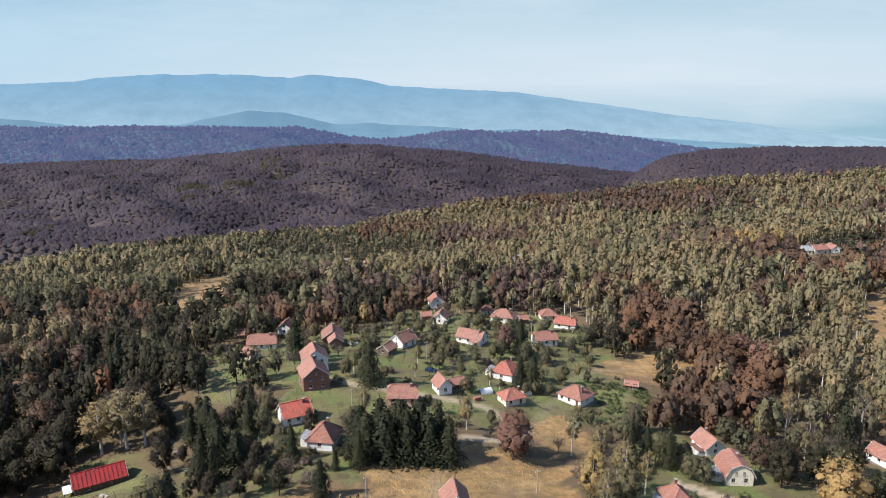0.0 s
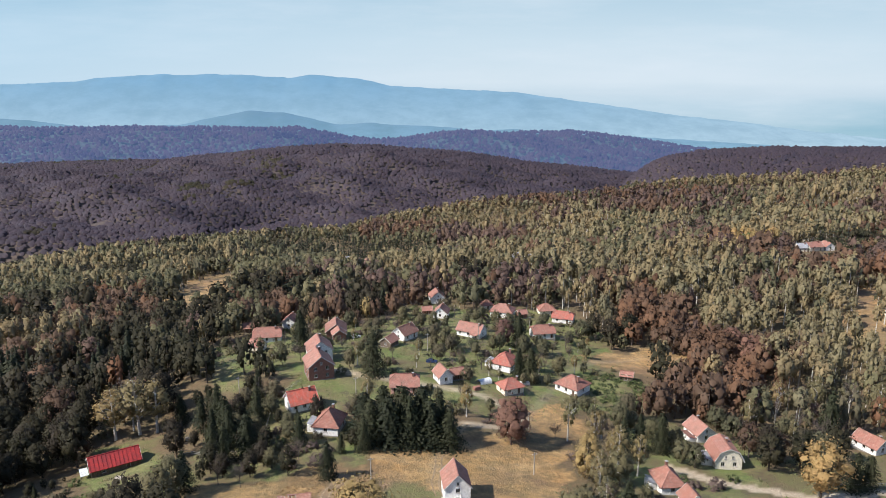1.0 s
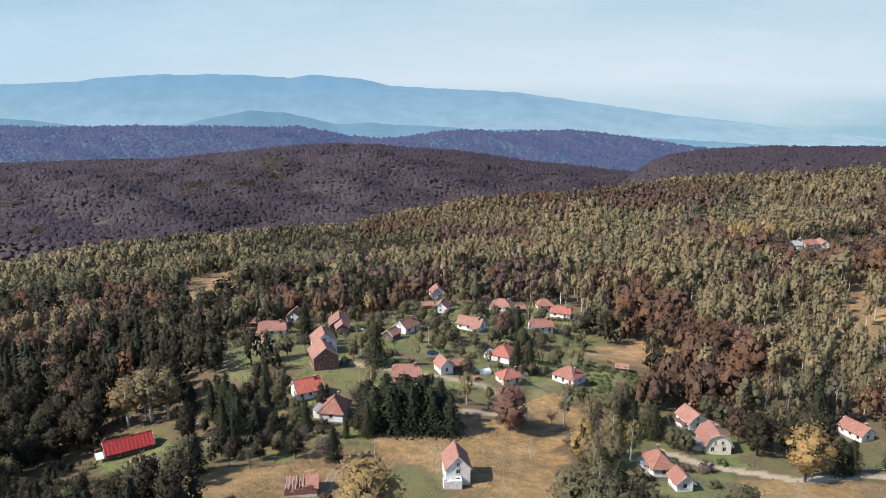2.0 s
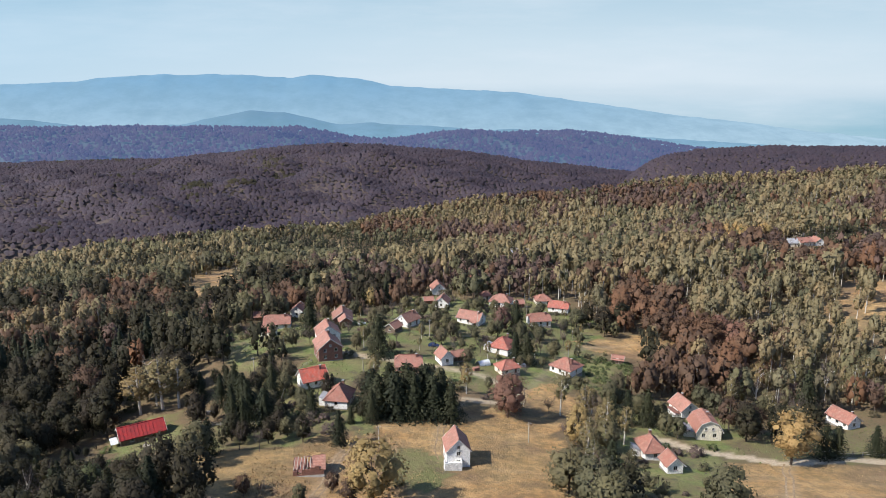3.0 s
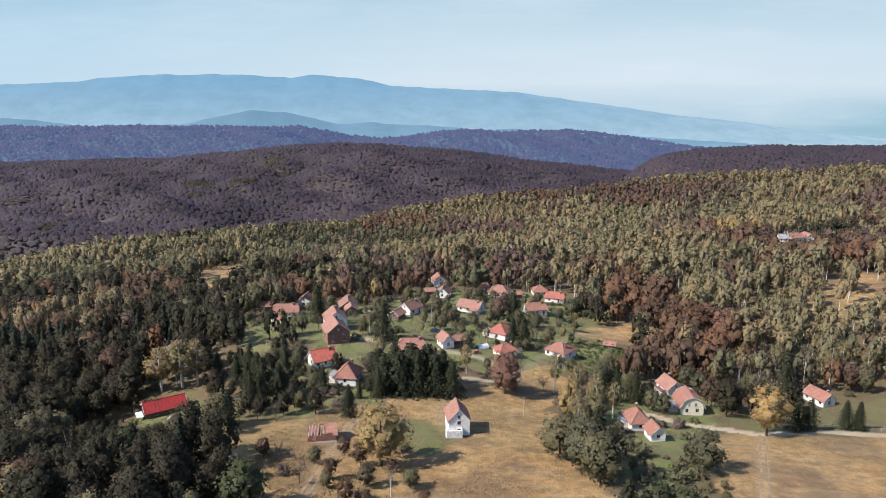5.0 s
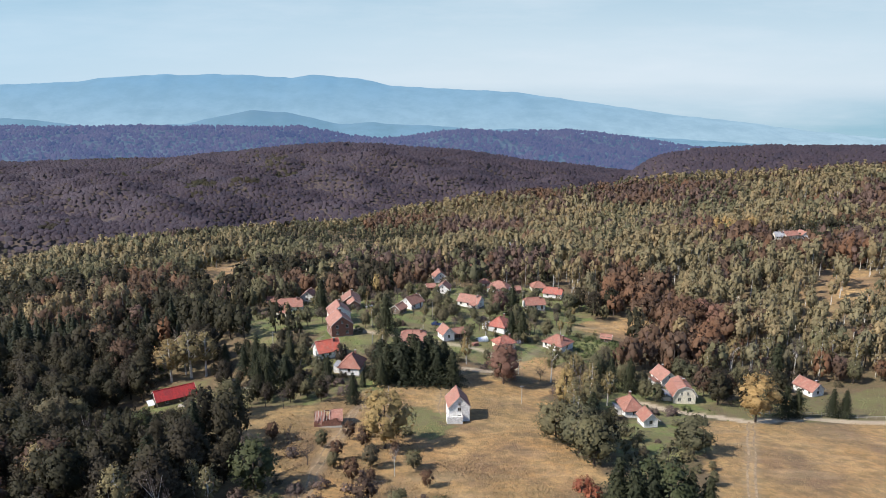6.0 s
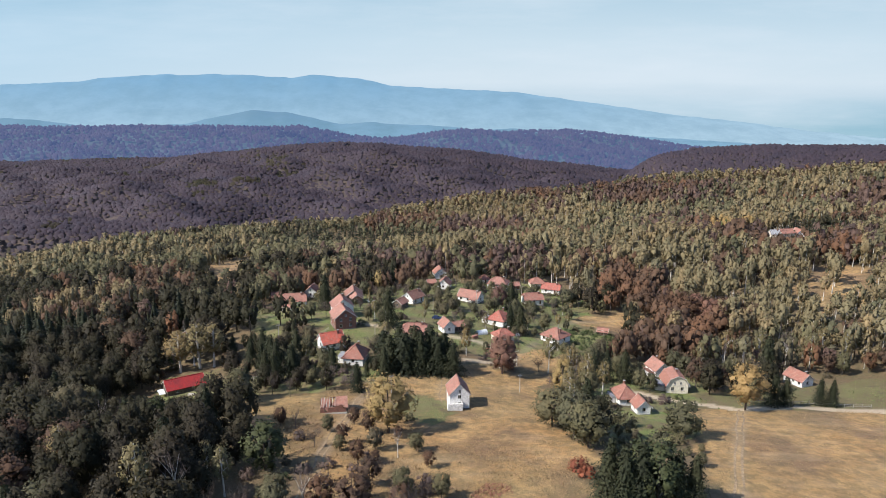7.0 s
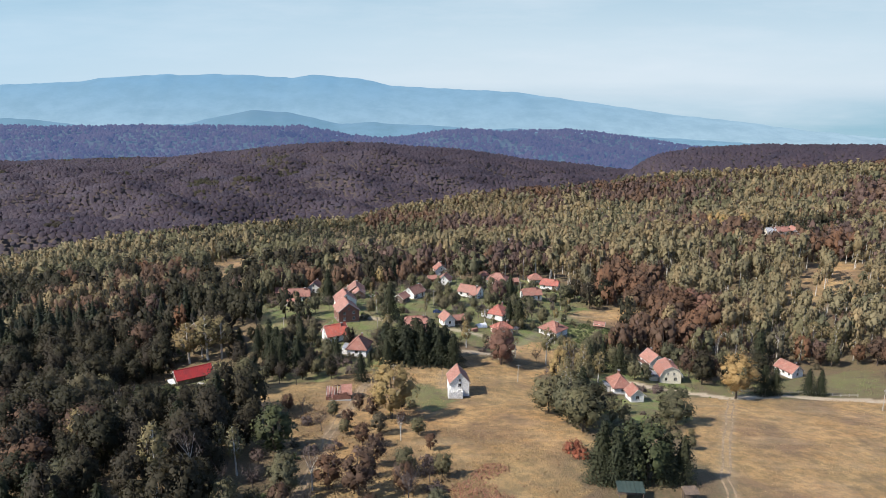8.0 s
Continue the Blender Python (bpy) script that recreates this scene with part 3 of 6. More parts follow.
def house(x, y, yaw, L, W, walls, rise, roof="gable", wall_mat=None, roof_mat=None, label="", ends=(1, 1), fronts=(2, 2), door=True, chimney=0.3, over=0.5, storeys=1, footing=0.5, name="house", category="house"):
    """A cottage: its ridge runs along local x (turned by yaw), L by W metres, eaves at walls, ridge rise higher.
    ends, fronts: windows in the end walls and along the two long walls."""
    wall_mat, roof_mat = wall_mat or M_WHITE, roof_mat or M_ROOF
    BUILT.append((x, y, max(L, W) * 0.62))
    c, s = math.cos(radians(yaw)), math.sin(radians(yaw))
    low = min(gz(x + c * a - s * b_, y + s * a + c * b_) for a in (-L / 2, L / 2) for b_ in (-W / 2, W / 2))
    mid = gz(x, y)
    top = tagged(new(name), label, category, "village houses" if name == "house" else "")
    top.matrix_world = pose(x, y, mid, 0, 0, yaw)
    foot = low - mid - 0.3
    bm = bmesh.new()
    box(bm, -L / 2 - 0.06, L / 2 + 0.06, -W / 2 - 0.06, W / 2 + 0.06, foot, footing)
    part("footing", bm, M_STONE, top)
    walls, z0 = walls + footing, footing
    level = (walls - z0) / storeys
    sides = [(pose(0, -W / 2, 0), L, fronts[0], False), (pose(0, W / 2, 0, 0, 0, 180), L, fronts[1], False),
             (pose(-L / 2, 0, 0, 0, 0, -90), W - 0.6, ends[0], True), (pose(L / 2, 0, 0, 0, 0, 90), W - 0.6, ends[1], True)]
    bm, openings = bmesh.new(), []
    for k, (m, length, count, end) in enumerate(sides):
        holes = []
        for f in range(storeys):
            for j in range(count):
                cx = -length / 2 + length * (j + 0.5) / count
                zz = z0 + f * level + level * 0.36
                if door and k == 0 and f == 0 and j == count - 1:
                    holes.append((cx - 0.5, cx + 0.5, z0 + 0.02, z0 + 2.05))
                else:
                    holes.append((cx - 0.5, cx + 0.5, zz, zz + min(1.25, level * 0.5)))
        wall_strip(bm, length, walls, holes, m, z0)
        openings += [(m, h) for h in holes]
        if end and roof in ("gable", "gambrel", "halfhip"):
            h = W / 2
            prof = [(-h, walls), (h, walls), (0, walls + rise)]
            if roof == "gambrel":
                prof = [(-h, walls), (h, walls), (h * 0.62, walls + rise * 0.68), (0, walls + rise), (-h * 0.62, walls + rise * 0.68)]
            if roof == "halfhip":
                prof = [(-h, walls), (h, walls), (h * 0.4, walls + rise * 0.6), (-h * 0.4, walls + rise * 0.6)]
            a = [bm.verts.new(m @ Vector((px, 0, pz))) for px, pz in prof]
            d = [bm.verts.new(m @ Vector((px, 0.3, pz))) for px, pz in prof]
            bm.faces.new(a), bm.faces.new(d[::-1])
            for i in range(len(a)):
                j = (i + 1) % len(a)
                bm.faces.new((a[i], d[i], d[j], a[j]))
            if rise > 2.0 and count and W > 5:
                for gx_ in ((-1.0, 1.0) if roof == "gambrel" else (0.0,)):
                    h2 = (gx_ - 0.35, gx_ + 0.35, walls + 0.35, walls + 1.25)
                    wm = m @ pose(0, -0.10, 0)
                    openings.append((wm, h2))
    bmesh.ops.recalc_face_normals(bm, faces=bm.faces)
    bmesh.ops.remove_doubles(bm, verts=bm.verts, dist=0.001)
    part("wall", bm, wall_mat, top)
    for m, h in openings:
        if h[3] - h[2] > 1.9:
            doorway(top, m, h)
        else:
            window(top, m, h, M_FRAME)
    # roof
    e, t = over, 0.16
    drop = rise / (W / 2) * e
    hx, hy, zr, ze = L / 2 + e * 0.8, W / 2 + e, walls + rise + 0.1, walls - drop + 0.1
    bm, caps = bmesh.new(), []
    if roof == "gable":
        slab(bm, [(-hx, -hy, ze), (hx, -hy, ze), (hx, 0, zr), (-hx, 0, zr)], t)
        slab(bm, [(hx, hy, ze), (-hx, hy, ze), (-hx, 0, zr), (hx, 0, zr)], t)
        caps = [((-hx, 0, zr), (hx, 0, zr))]
    elif roof == "hip":
        r = max(hx - hy * 0.95, 0.15)
        slab(bm, [(-hx, -hy, ze), (hx, -hy, ze), (r, 0, zr), (-r, 0, zr)], t)
        slab(bm, [(hx, hy, ze), (-hx, hy, ze), (-r, 0, zr), (r, 0, zr)], t)
        slab(bm, [(hx, -hy, ze), (hx, hy, ze), (r, 0, zr)], t)
        slab(bm, [(-hx, hy, ze), (-hx, -hy, ze), (-r, 0, zr)], t)
        caps = [((-r, 0, zr), (r, 0, zr))] + [((sx * r, 0, zr), (sx * hx, sy * hy, ze)) for sx in (-1, 1) for sy in (-1, 1)]
    elif roof == "halfhip":
        r, q, zq = hx - hy * 0.42, hy * 0.42, ze + (zr - ze) * 0.58
        for sy in (-1, 1):
            pts = [(-hx, sy * hy, ze), (hx, sy * hy, ze), (hx, sy * q, zq), (r, 0, zr), (-r, 0, zr), (-hx, sy * q, zq)]
            slab(bm, pts[::-sy] if sy > 0 else pts, t)
        for sx in (-1, 1):
            slab(bm, [(sx * hx, -q, zq), (sx * hx, q, zq), (sx * r, 0, zr)][::sx], t)
        caps = [((-r, 0, zr), (r, 0, zr))] + [((sx * r, 0, zr), (sx * hx, sy * q, zq)) for sx in (-1, 1) for sy in (-1, 1)]
    else:
        q, zq = hy * 0.62, walls + rise * 0.68 + 0.1
        for sy in (-1, 1):
            a = [(-hx, sy * hy, walls - 0.2), (hx, sy * hy, walls - 0.2), (hx, sy * q, zq), (-hx, sy * q, zq)]
            d = [(-hx, sy * q, zq), (hx, sy * q, zq), (hx, 0, zr), (-hx, 0, zr)]
            slab(bm, a[::-sy], t), slab(bm, d[::-sy], t)
        caps = [((-hx, 0, zr), (hx, 0, zr))]
    bmesh.ops.recalc_face_normals(bm, faces=bm.faces)
    rf = part("roof", bm, roof_mat, top)
    bm = bmesh.new()
    for a, d in caps:
        a, d = Vector(a), Vector(d)
        if (d - a).length < 0.4:
            continue
        m = Matrix.Translation((a + d) / 2 + Vector((0, 0, 0.03))) @ (d - a).to_track_quat("X", "Z").to_matrix().to_4x4()
        k = (d - a).length / 2
        box(bm, -k, k, -0.14, 0.14, -0.05, 0.09, m)
    part("ridge_tiles", bm, roof_mat, rf)
    if roof == "gable" or roof == "gambrel":
        for sx in (-1, 1):
            for sy in (-1, 1):
                bm = bmesh.new()
                ends_ = [(hy, ze)] + ([(hy * 0.62, walls + rise * 0.68 + 0.1)] if roof == "gambrel" else []) + [(0, zr)]
                for (ya, za), (yb, zb) in zip(ends_, ends_[1:]):
                    a, d = Vector((sx * (hx + 0.02), sy * ya, za - 0.1)), Vector((sx * (hx + 0.02), sy * yb, zb - 0.1))
                    m = Matrix.Translation((a + d) / 2) @ (d - a).to_track_quat("X", "Z").to_matrix().to_4x4()
                    box(bm, -(d - a).length / 2, (d - a).length / 2, -0.03, 0.03, -0.12, 0.12, m)
                part("bargeboard", bm, M_FRAME, rf)
    if chimney is not None:
        cx, cy = L * chimney, -0.25 * W * 0.4
        bm = bmesh.new()
        box(bm, cx - 0.3, cx + 0.3, cy - 0.3, cy + 0.3, walls + rise * 0.5, zr + 0.45)
        ch = part("chimney", bm, M_BRICK, top)
        bm = bmesh.new()
        box(bm, cx - 0.36, cx + 0.36, cy - 0.36, cy + 0.36, zr + 0.45, zr + 0.55)
        part("chimney_cap", bm, M_CONCRETE, ch)
    return top


def lean_to(parent, x0, x1, y0, y1, z_high, z_low, roof_mat, wall_mat=None, posts=True, foot=-0.6, name="lean_to"):
    """A low sloping roof beside a house, on posts or on walls, in the house's own axes."""
    bm = bmesh.new()
    slab(bm, [(x0, y0, z_low), (x1, y0, z_low), (x1, y1, z_high), (x0, y1, z_high)], 0.1)
    rf = part(name, bm, roof_mat, parent)
    if wall_mat:
        bm = bmesh.new()
        box(bm, x0 + 0.2, x1 - 0.2, y0 + 0.25, y1 - 0.01, foot, z_low - 0.12)
        part("wall", bm, wall_mat, rf)
    elif posts:
        for px in (x0 + 0.2, x1 - 0.2):
            bm = bmesh.new()
            box(bm, px - 0.07, px + 0.07, y0 + 0.15, y0 + 0.29, foot, z_low - 0.08)
            part("post", bm, M_WOOD, rf)
    return rf


WHITE_TILE = "small white rendered house with a faded clay tile roof"
h = house(-41.0, 180.0, 30, 7.8, 6.2, 2.6, 2.7, "gable", M_WHITE, M_ROOF_NEW, "white house with a bright new red tile roof on a lawn", ends=(1, 1), fronts=(3, 2))
house(-86.2, 292.8, 10, 6.0, 5.0, 2.2, 1.6, "gable", M_WOOD, M_ROOF_OLD, "low shed with weathered brown tile roof among bushes", fronts=(1, 1), chimney=None, name="shed", category="shed")
house(-71.9, 265.8, 8, 11.0, 7.5, 2.7, 2.7, "halfhip", M_WHITE, M_ROOF, "long white house with a half-hipped red roof", fronts=(3, 3))
house(-69.3, 240.4, -20, 5.0, 4.2, 2.3, 1.5, "gable", M_CREAM, M_ROOF, "small cream outbuilding with an orange tile roof", ends=(1, 1), fronts=(1, 1), chimney=None)
house(-40.3, 205.6, 111, 9.0, 8.0, 4.6, 3.1, "gable", M_BRICK, M_ROOF, "two-storey unfinished brick house with a pink tile roof", ends=(2, 2), fronts=(3, 3), storeys=2)
house(-43.0, 221.7, 108, 8.0, 8.0, 4.6, 3.0, "gable", M_WHITE, M_ROOF, "two-storey white house with a pink tile roof", ends=(2, 2), fronts=(2, 2), storeys=2)
h = house(-44.3, 268.1, 100, 9.0, 8.0, 3.6, 2.8, "gable", M_BRICK, M_ROOF_OLD, "brick house with a brown tile roof and pale gable edge", ends=(1, 1), fronts=(2, 2))
house(-42.0, 260.5, 105, 5.0, 5.0, 2.4, 1.8, "gable", M_BRICK, M_ROOF, "low brick annex with a pink tile roof", ends=(1, 1), fronts=(1, 1), chimney=None)
house(-15.4, 258.8, 52, 8.0, 6.4, 2.7, 2.6, "gable", M_WHITE, M_ROOF_OLD, "white cottage with a dark weathered tile roof", fronts=(2, 2))
house(-20.6, 245.9, 60, 5.4, 4.6, 2.1, 1.6, "gable", M_WOOD, M_ROOF_OLD, "dark timber shed with rusty brown roof", fronts=(1, 1), chimney=None, name="shed", category="shed")
house(-3.5, 350.7, 100, 8.5, 7.4, 3.2, 2.9, "gable", M_WHITE, M_ROOF, "white gabled house with a pale red roof", fronts=(2, 2))
house(-1.0, 309.3, 80, 7.5, 6.4, 2.6, 2.7, "gable", M_WHITE, M_ROOF_OLD, "white gabled cottage with a dark patched roof", fronts=(2, 2))
house(-8.0, 317.0, 10, 4.5, 4.0, 2.0, 1.3, "gable", M_BRICK, M_ROOF, "small brick shed with a red tile roof", ends=(0, 0), fronts=(1, 1), chimney=None, name="shed", category="shed")
house(-12.1, 196.8, 2, 8.6, 7.2, 2.7, 2.5, "halfhip", M_PINK, M_ROOF, "pink house with an orange half-hipped roof behind spruces", fronts=(3, 2))
house(-0.3, 208.0, 112, 6.0, 4.4, 2.8, 2.2, "gable", M_WHITE, M_ROOF, "narrow white cottage with a steep pink roof", ends=(1, 1), fronts=(1, 2), chimney=None)
house(4.2, 213.5, 22, 4.5, 4.0, 2.0, 1.3, "gable", M_WOOD, M_ROOF_OLD, "dark red roofed timber shed", ends=(0, 0), fronts=(1, 1), chimney=None, name="shed", category="shed")
house(-69.6, 298.4, 85, 7.0, 6.0, 3.4, 2.3, "gable", M_WHITE, M_ROOF, WHITE_TILE, fronts=(2, 2))
house(16.0, 386.6, 10, 8.5, 7.0, 2.7, 2.3, "hip", M_CREAM, M_ROOF, "cream cottage with a hipped pink roof by the wood", fronts=(2, 2))
house(21.6, 331.7, 15, 5.5, 5.0, 2.4, 1.9, "hip", M_CREAM, M_ROOF, "small cream outbuilding with hipped tile roof", ends=(1, 1), fronts=(1, 1), chimney=None)
house(28.4, 315.7, -18, 10.5, 8.0, 2.9, 2.8, "hip", M_WHITE, M_ROOF, "wide white house with a hipped pale red roof", fronts=(3, 3))
h = house(11.6, 270.3, -29, 10.6, 6.6, 2.7, 2.5, "gable", M_WHITE, M_ROOF, "long white house with a plain pink tile roof and porch", fronts=(3, 3), chimney=0.36)
lean_to(h, 1.2, 4.8, -5.2, -3.3, 2.9, 2.4, M_ROOF)
house(50.5, 324.5, 5, 8.0, 7.4, 2.3, 2.4, "hip", M_CREAM, M_ROOF, "small house under an orange pyramid roof", fronts=(2, 2), chimney=None)
house(56.3, 308.5, -20, 9.5, 6.4, 2.5, 2.3, "halfhip", M_WHITE, M_ROOF_RED, "house with a red half-hipped tile roof", fronts=(2, 2))
house(42.4, 280.0, 10, 9.4, 6.8, 2.7, 2.5, "halfhip", M_WHITE, M_ROOF, "white house with a half-hipped red roof", fronts=(3, 2))
house(37.2, 313.2, 15, 4.0, 3.6, 2.2, 1.3, "gable", M_BRICK, M_ROOF, "small brick shed with orange tile roof", ends=(0, 0), fronts=(1, 1), chimney=None, name="shed", category="shed")
h = house(22.0, 229.6, 62, 8.6, 7.6, 2.8, 2.8, "hip", M_WHITE, M_ROOF_RED, "white house with a red hipped roof and side porch", fronts=(2, 2))
lean_to(h, -3.8, 1.5, 3.7, 6.4, 2.9, 2.2, M_METAL_GREY, M_WHITE)
house(43.6, 214.8, -44, 8.8, 7.8, 2.8, 2.6, "hip", M_WHITE, M_ROOF, "white house with a pink and red hipped roof", fronts=(3, 2))
house(21.6, 206.0, 24, 7.0, 5.6, 2.4, 2.0, "hip", M_CREAM, M_ROOF_RED, "low cream cottage with red roof behind a beech", fronts=(2, 2))
house(67.6, 235.6, -20, 4.2, 3.2, 1.7, 1.1, "gable", M_WOOD, M_ROOF, "low hut with an orange tile roof in nettles", ends=(0, 0), fronts=(1, 1), chimney=None, name="shed", category="shed")
h = house(-30.6, 166.0, 82, 8.0, 6.6, 2.7, 3.0, "hip", M_WHITE, M_ROOF, "white house with a steep hipped orange roof", fronts=(2, 2), chimney=0.2)
lean_to(h, -2.5, 2.2, 3.2, 5.6, 2.8, 2.3, M_METAL_GREY, M_WHITE)
h = house(76.2, 185.0, 104, 7.2, 5.8, 2.8, 2.4, "gable", M_WHITE, M_ROOF, "white farmhouse with a sagging tile roof", fronts=(2, 2))
lean_to(h, -3.4, 1.8, 2.92, 5.6, 2.9, 2.1, M_ROOF, M_WHITE)
h = house(75.6, 165.4, 89, 7.8, 7.0, 2.9, 3.3, "gambrel", M_CREAM, M_ROOF, "cream house with a gambrel gable and red tile roof", ends=(2, 2), fronts=(2, 3), chimney=0.1)
lean_to(h, -2.4, 2.6, 3.52, 6.4, 3.3, 2.3, M_METAL_GREY, M_CREAM)
lean_to(h, -1.8, 1.2, -5.0, -3.52, 3.2, 2.5, M_METAL_GREY)
h = house(53.3, 144.0, 96, 7.2, 5.4, 2.7, 2.4, "hip", M_WHITE, M_ROOF, "white cottage with a hipped red tile roof", fronts=(2, 2))
lean_to(h, -1.0, 2.6, 2.72, 4.6, 2.8, 2.2, M_METAL_GREY, M_WHITE)
house(55.4, 133.5, 98, 4.4, 4.0, 2.3, 1.8, "gable", M_WHITE, M_ROOF, "small white outbuilding with red tile roof", ends=(1, 1), fronts=(1, 1), chimney=None)
house(126.5, 183.0, 112, 8.0, 5.4, 2.5, 2.1, "gable", M_WHITE, M_ROOF, "long white cottage with a red tile roof behind spruces", fronts=(3, 3), chimney=-0.3)
h = house(-85.0, 157.0, 33, 11.6, 6.4, 2.2, 2.0, "gable", M_WOOD, M_METAL_RED, "long timber barn with a bright red sheet-metal roof", ends=(0, 0), fronts=(2, 1), chimney=None, name="barn", category="barn")
lean_to(h, -8.2, -6.3, -2.8, 0.4, 2.1, 1.6, M_TARP)
for k in range(13):  # standing seams
    for sy in (-1, 1):
        bm = bmesh.new()
        a, d = Vector((-5.9 + k * 0.98, sy * 3.68, 2.52)), Vector((-5.9 + k * 0.98, 0, 4.82))
        box(bm, -2.17, 2.17, -0.05, 0.05, 0, 0.09, Matrix.Translation((a + d) / 2) @ (d - a).to_track_quat("X", "Z").to_matrix().to_4x4())
        part("roof_seam", bm, M_METAL_RED, h)
house(-99.4, 207.0, 60, 5.0, 4.5, 2.5, 1.6, "gable", M_BRICK, M_ROOF, "small brick hut with a pink roof behind a birch", ends=(1, 1), fronts=(1, 1), chimney=None, name="shed", category="shed")
house(-118.6, 189.3, 70, 5.0, 4.5, 2.3, 1.6, "gable", M_BRICK, M_ROOF_RED, "small brick hut with a red roof in the trees", ends=(1, 1), fronts=(1, 1), chimney=None, name="shed", category="shed")
for x, y, yaw, L, mat, rm in ((-88, 584, 20, 10, M_WHITE, M_ROOF_RED), (-71, 633, 100, 11, M_WHITE, M_ROOF), (-66, 618, 60, 8, M_CREAM, M_ROOF), (-92, 668, 15, 9, M_WHITE, M_METAL_GREY),
                              (-30, 620, 70, 11, M_WHITE, M_ROOF_RED), (-22, 622, 20, 9, M_CREAM, M_ROOF), (64, 590, 10, 9, M_WHITE, M_METAL_GREY), (74, 577, 30, 10, M_WHITE, M_METAL_GREY),
                              (94, 565, 0, 8, M_WHITE, M_METAL_GREY), (272, 500, 15, 12, M_CREAM, M_ROOF), (284, 503, 95, 9, M_WHITE, M_ROOF), (262, 497, 0, 7, M_CREAM, M_METAL_GREY)):
    house(x, y, yaw, L, L * 0.72, 3.2, 2.7, "gable", mat, rm, "distant %s house among the woods" % ("grey-roofed" if rm == M_METAL_GREY else "red-roofed"), fronts=(2, 2))
# the tall white house alone in the meadow, with a terrace on a whitewashed basement
h = house(2.6, 133.6, 97, 7.0, 5.6, 4.4, 2.9, "gable", M_WHITE, M_ROOF, "tall white gabled house standing alone in a dry meadow", ends=(1, 1), fronts=(1, 2), chimney=None, storeys=2, over=0.35)
bm = bmesh.new()
box(bm, -5.6, -3.55, -0.6, 3.6, -1.5, 2.1)
ter = part("terrace", bm, M_WHITE, h)
for x0, x1, y0, y1 in ((-5.6, -5.45, -0.6, 3.6), (-5.45, -3.55, 3.45, 3.6), (-5.45, -3.55, -0.6, -0.45)):
    bm = bmesh.new()
    box(bm, x0, x1, y0, y1, 2.1, 2.95)
    part("parapet", bm, M_WHITE, ter)
# the ruin: walls half standing, broken roof
x, y = -31.7, 124.0
ruin = tagged(new("ruin"), "ruined brick cottage with a collapsed red tile roof", "ruin")
ruin.matrix_world = pose(x, y, gz(x, y), 0, 0, 8)
for k, (m, length) in enumerate(((pose(0, -2.6, 0), 7.0), (pose(0, 2.6, 0, 0, 0, 180), 7.0), (pose(-3.5, 0, 0, 0, 0, -90), 4.6), (pose(3.5, 0, 0, 0, 0, 90), 4.6))):
    for j in range(7):
        bm = bmesh.new()
        a, d = -length / 2 + length * j / 7, -length / 2 + length * (j + 1) / 7
        box(bm, a, d, 0, 0.35, -0.8, (1.6, 2.6, 1.9, 0.8, 1.5, 2.3, 1.9)[(j * 3 + k) % 7], m)
        part("wall", bm, M_BRICK, ruin, "broken brick wall")
bm = bmesh.new()
box(bm, -4.0, 3.6, -3.6, -2.62, -1.0, 0.5)
part("footing", bm, M_STONE, ruin)
bm = bmesh.new()
slab(bm, [(-0.4, -1.6, 2.2), (3.9, -3.0, 1.9), (3.9, 0, 4.0), (1.0, 0.2, 3.9)], 0.15)
slab(bm, [(3.9, 3.0, 2.2), (-1.5, 3.0, 2.2), (-1.0, 0.1, 3.7), (3.9, 0, 4.0)], 0.15)
bmesh.ops.recalc_face_normals(bm, faces=bm.faces)
part("roof", bm, M_ROOF_OLD, ruin, "collapsed tile slopes")
bm = bmesh.new()
slab(bm, [(-3.4, -2.0, 1.6), (-0.8, -2.3, 0.7), (-0.6, 1.5, 2.4), (-3.2, 1.8, 2.9)], 0.15)
part("fallen_roof", bm, M_ROOF, ruin)
for k in range(6):
    bm = bmesh.new()
    a, d = Vector((-3.3 + k * 0.75, -2.5, 1.9 + 0.15 * (k % 3))), Vector((-3.0 + k * 0.72, 0.1, 3.6 + 0.2 * (k % 2)))
    box(bm, -(d - a).length / 2, (d - a).length / 2, -0.07, 0.07, -0.07, 0.07, Matrix.Translation((a + d) / 2) @ (d - a).to_track_quat("X", "Z").to_matrix().to_4x4())
    part("rafter", bm, M_POLE, ruin)
BUILT.append((-31.7, 124.0, 5.0))


# ---- trees ----
rng = np.random.default_rng(7)


def tube(a, b, r0, r1, sides=4):
    """A tapered limb between two points: its corners and triangles."""
    a, b = np.array(a, float), np.array(b, float)
    d = (b - a) / (np.linalg.norm(b - a) + 1e-9)
    u = np.cross(d, (0.3, 0.9, 0.1))
    u /= np.linalg.norm(u)
    w = np.cross(d, u)
    ang = np.arange(sides) * 2 * np.pi / sides
    ring = np.cos(ang)[:, None] * u + np.sin(ang)[:, None] * w
    v = np.r_[a + ring * r0, b + ring * r1]
    k = np.arange(sides)
    j = (k + 1) % sides
    return v, np.r_[np.c_[k, j, j + sides], np.c_[k, j + sides, k + sides]], np.r_[ring, ring]


def joined(pieces):
    vs, fs, ns, n = [], [], [], 0
    for v, f, q in pieces:
        vs.append(v), fs.append(f + n), ns.append(q)
        n += len(v)
    return np.concatenate(vs), np.concatenate(fs), np.concatenate(ns)


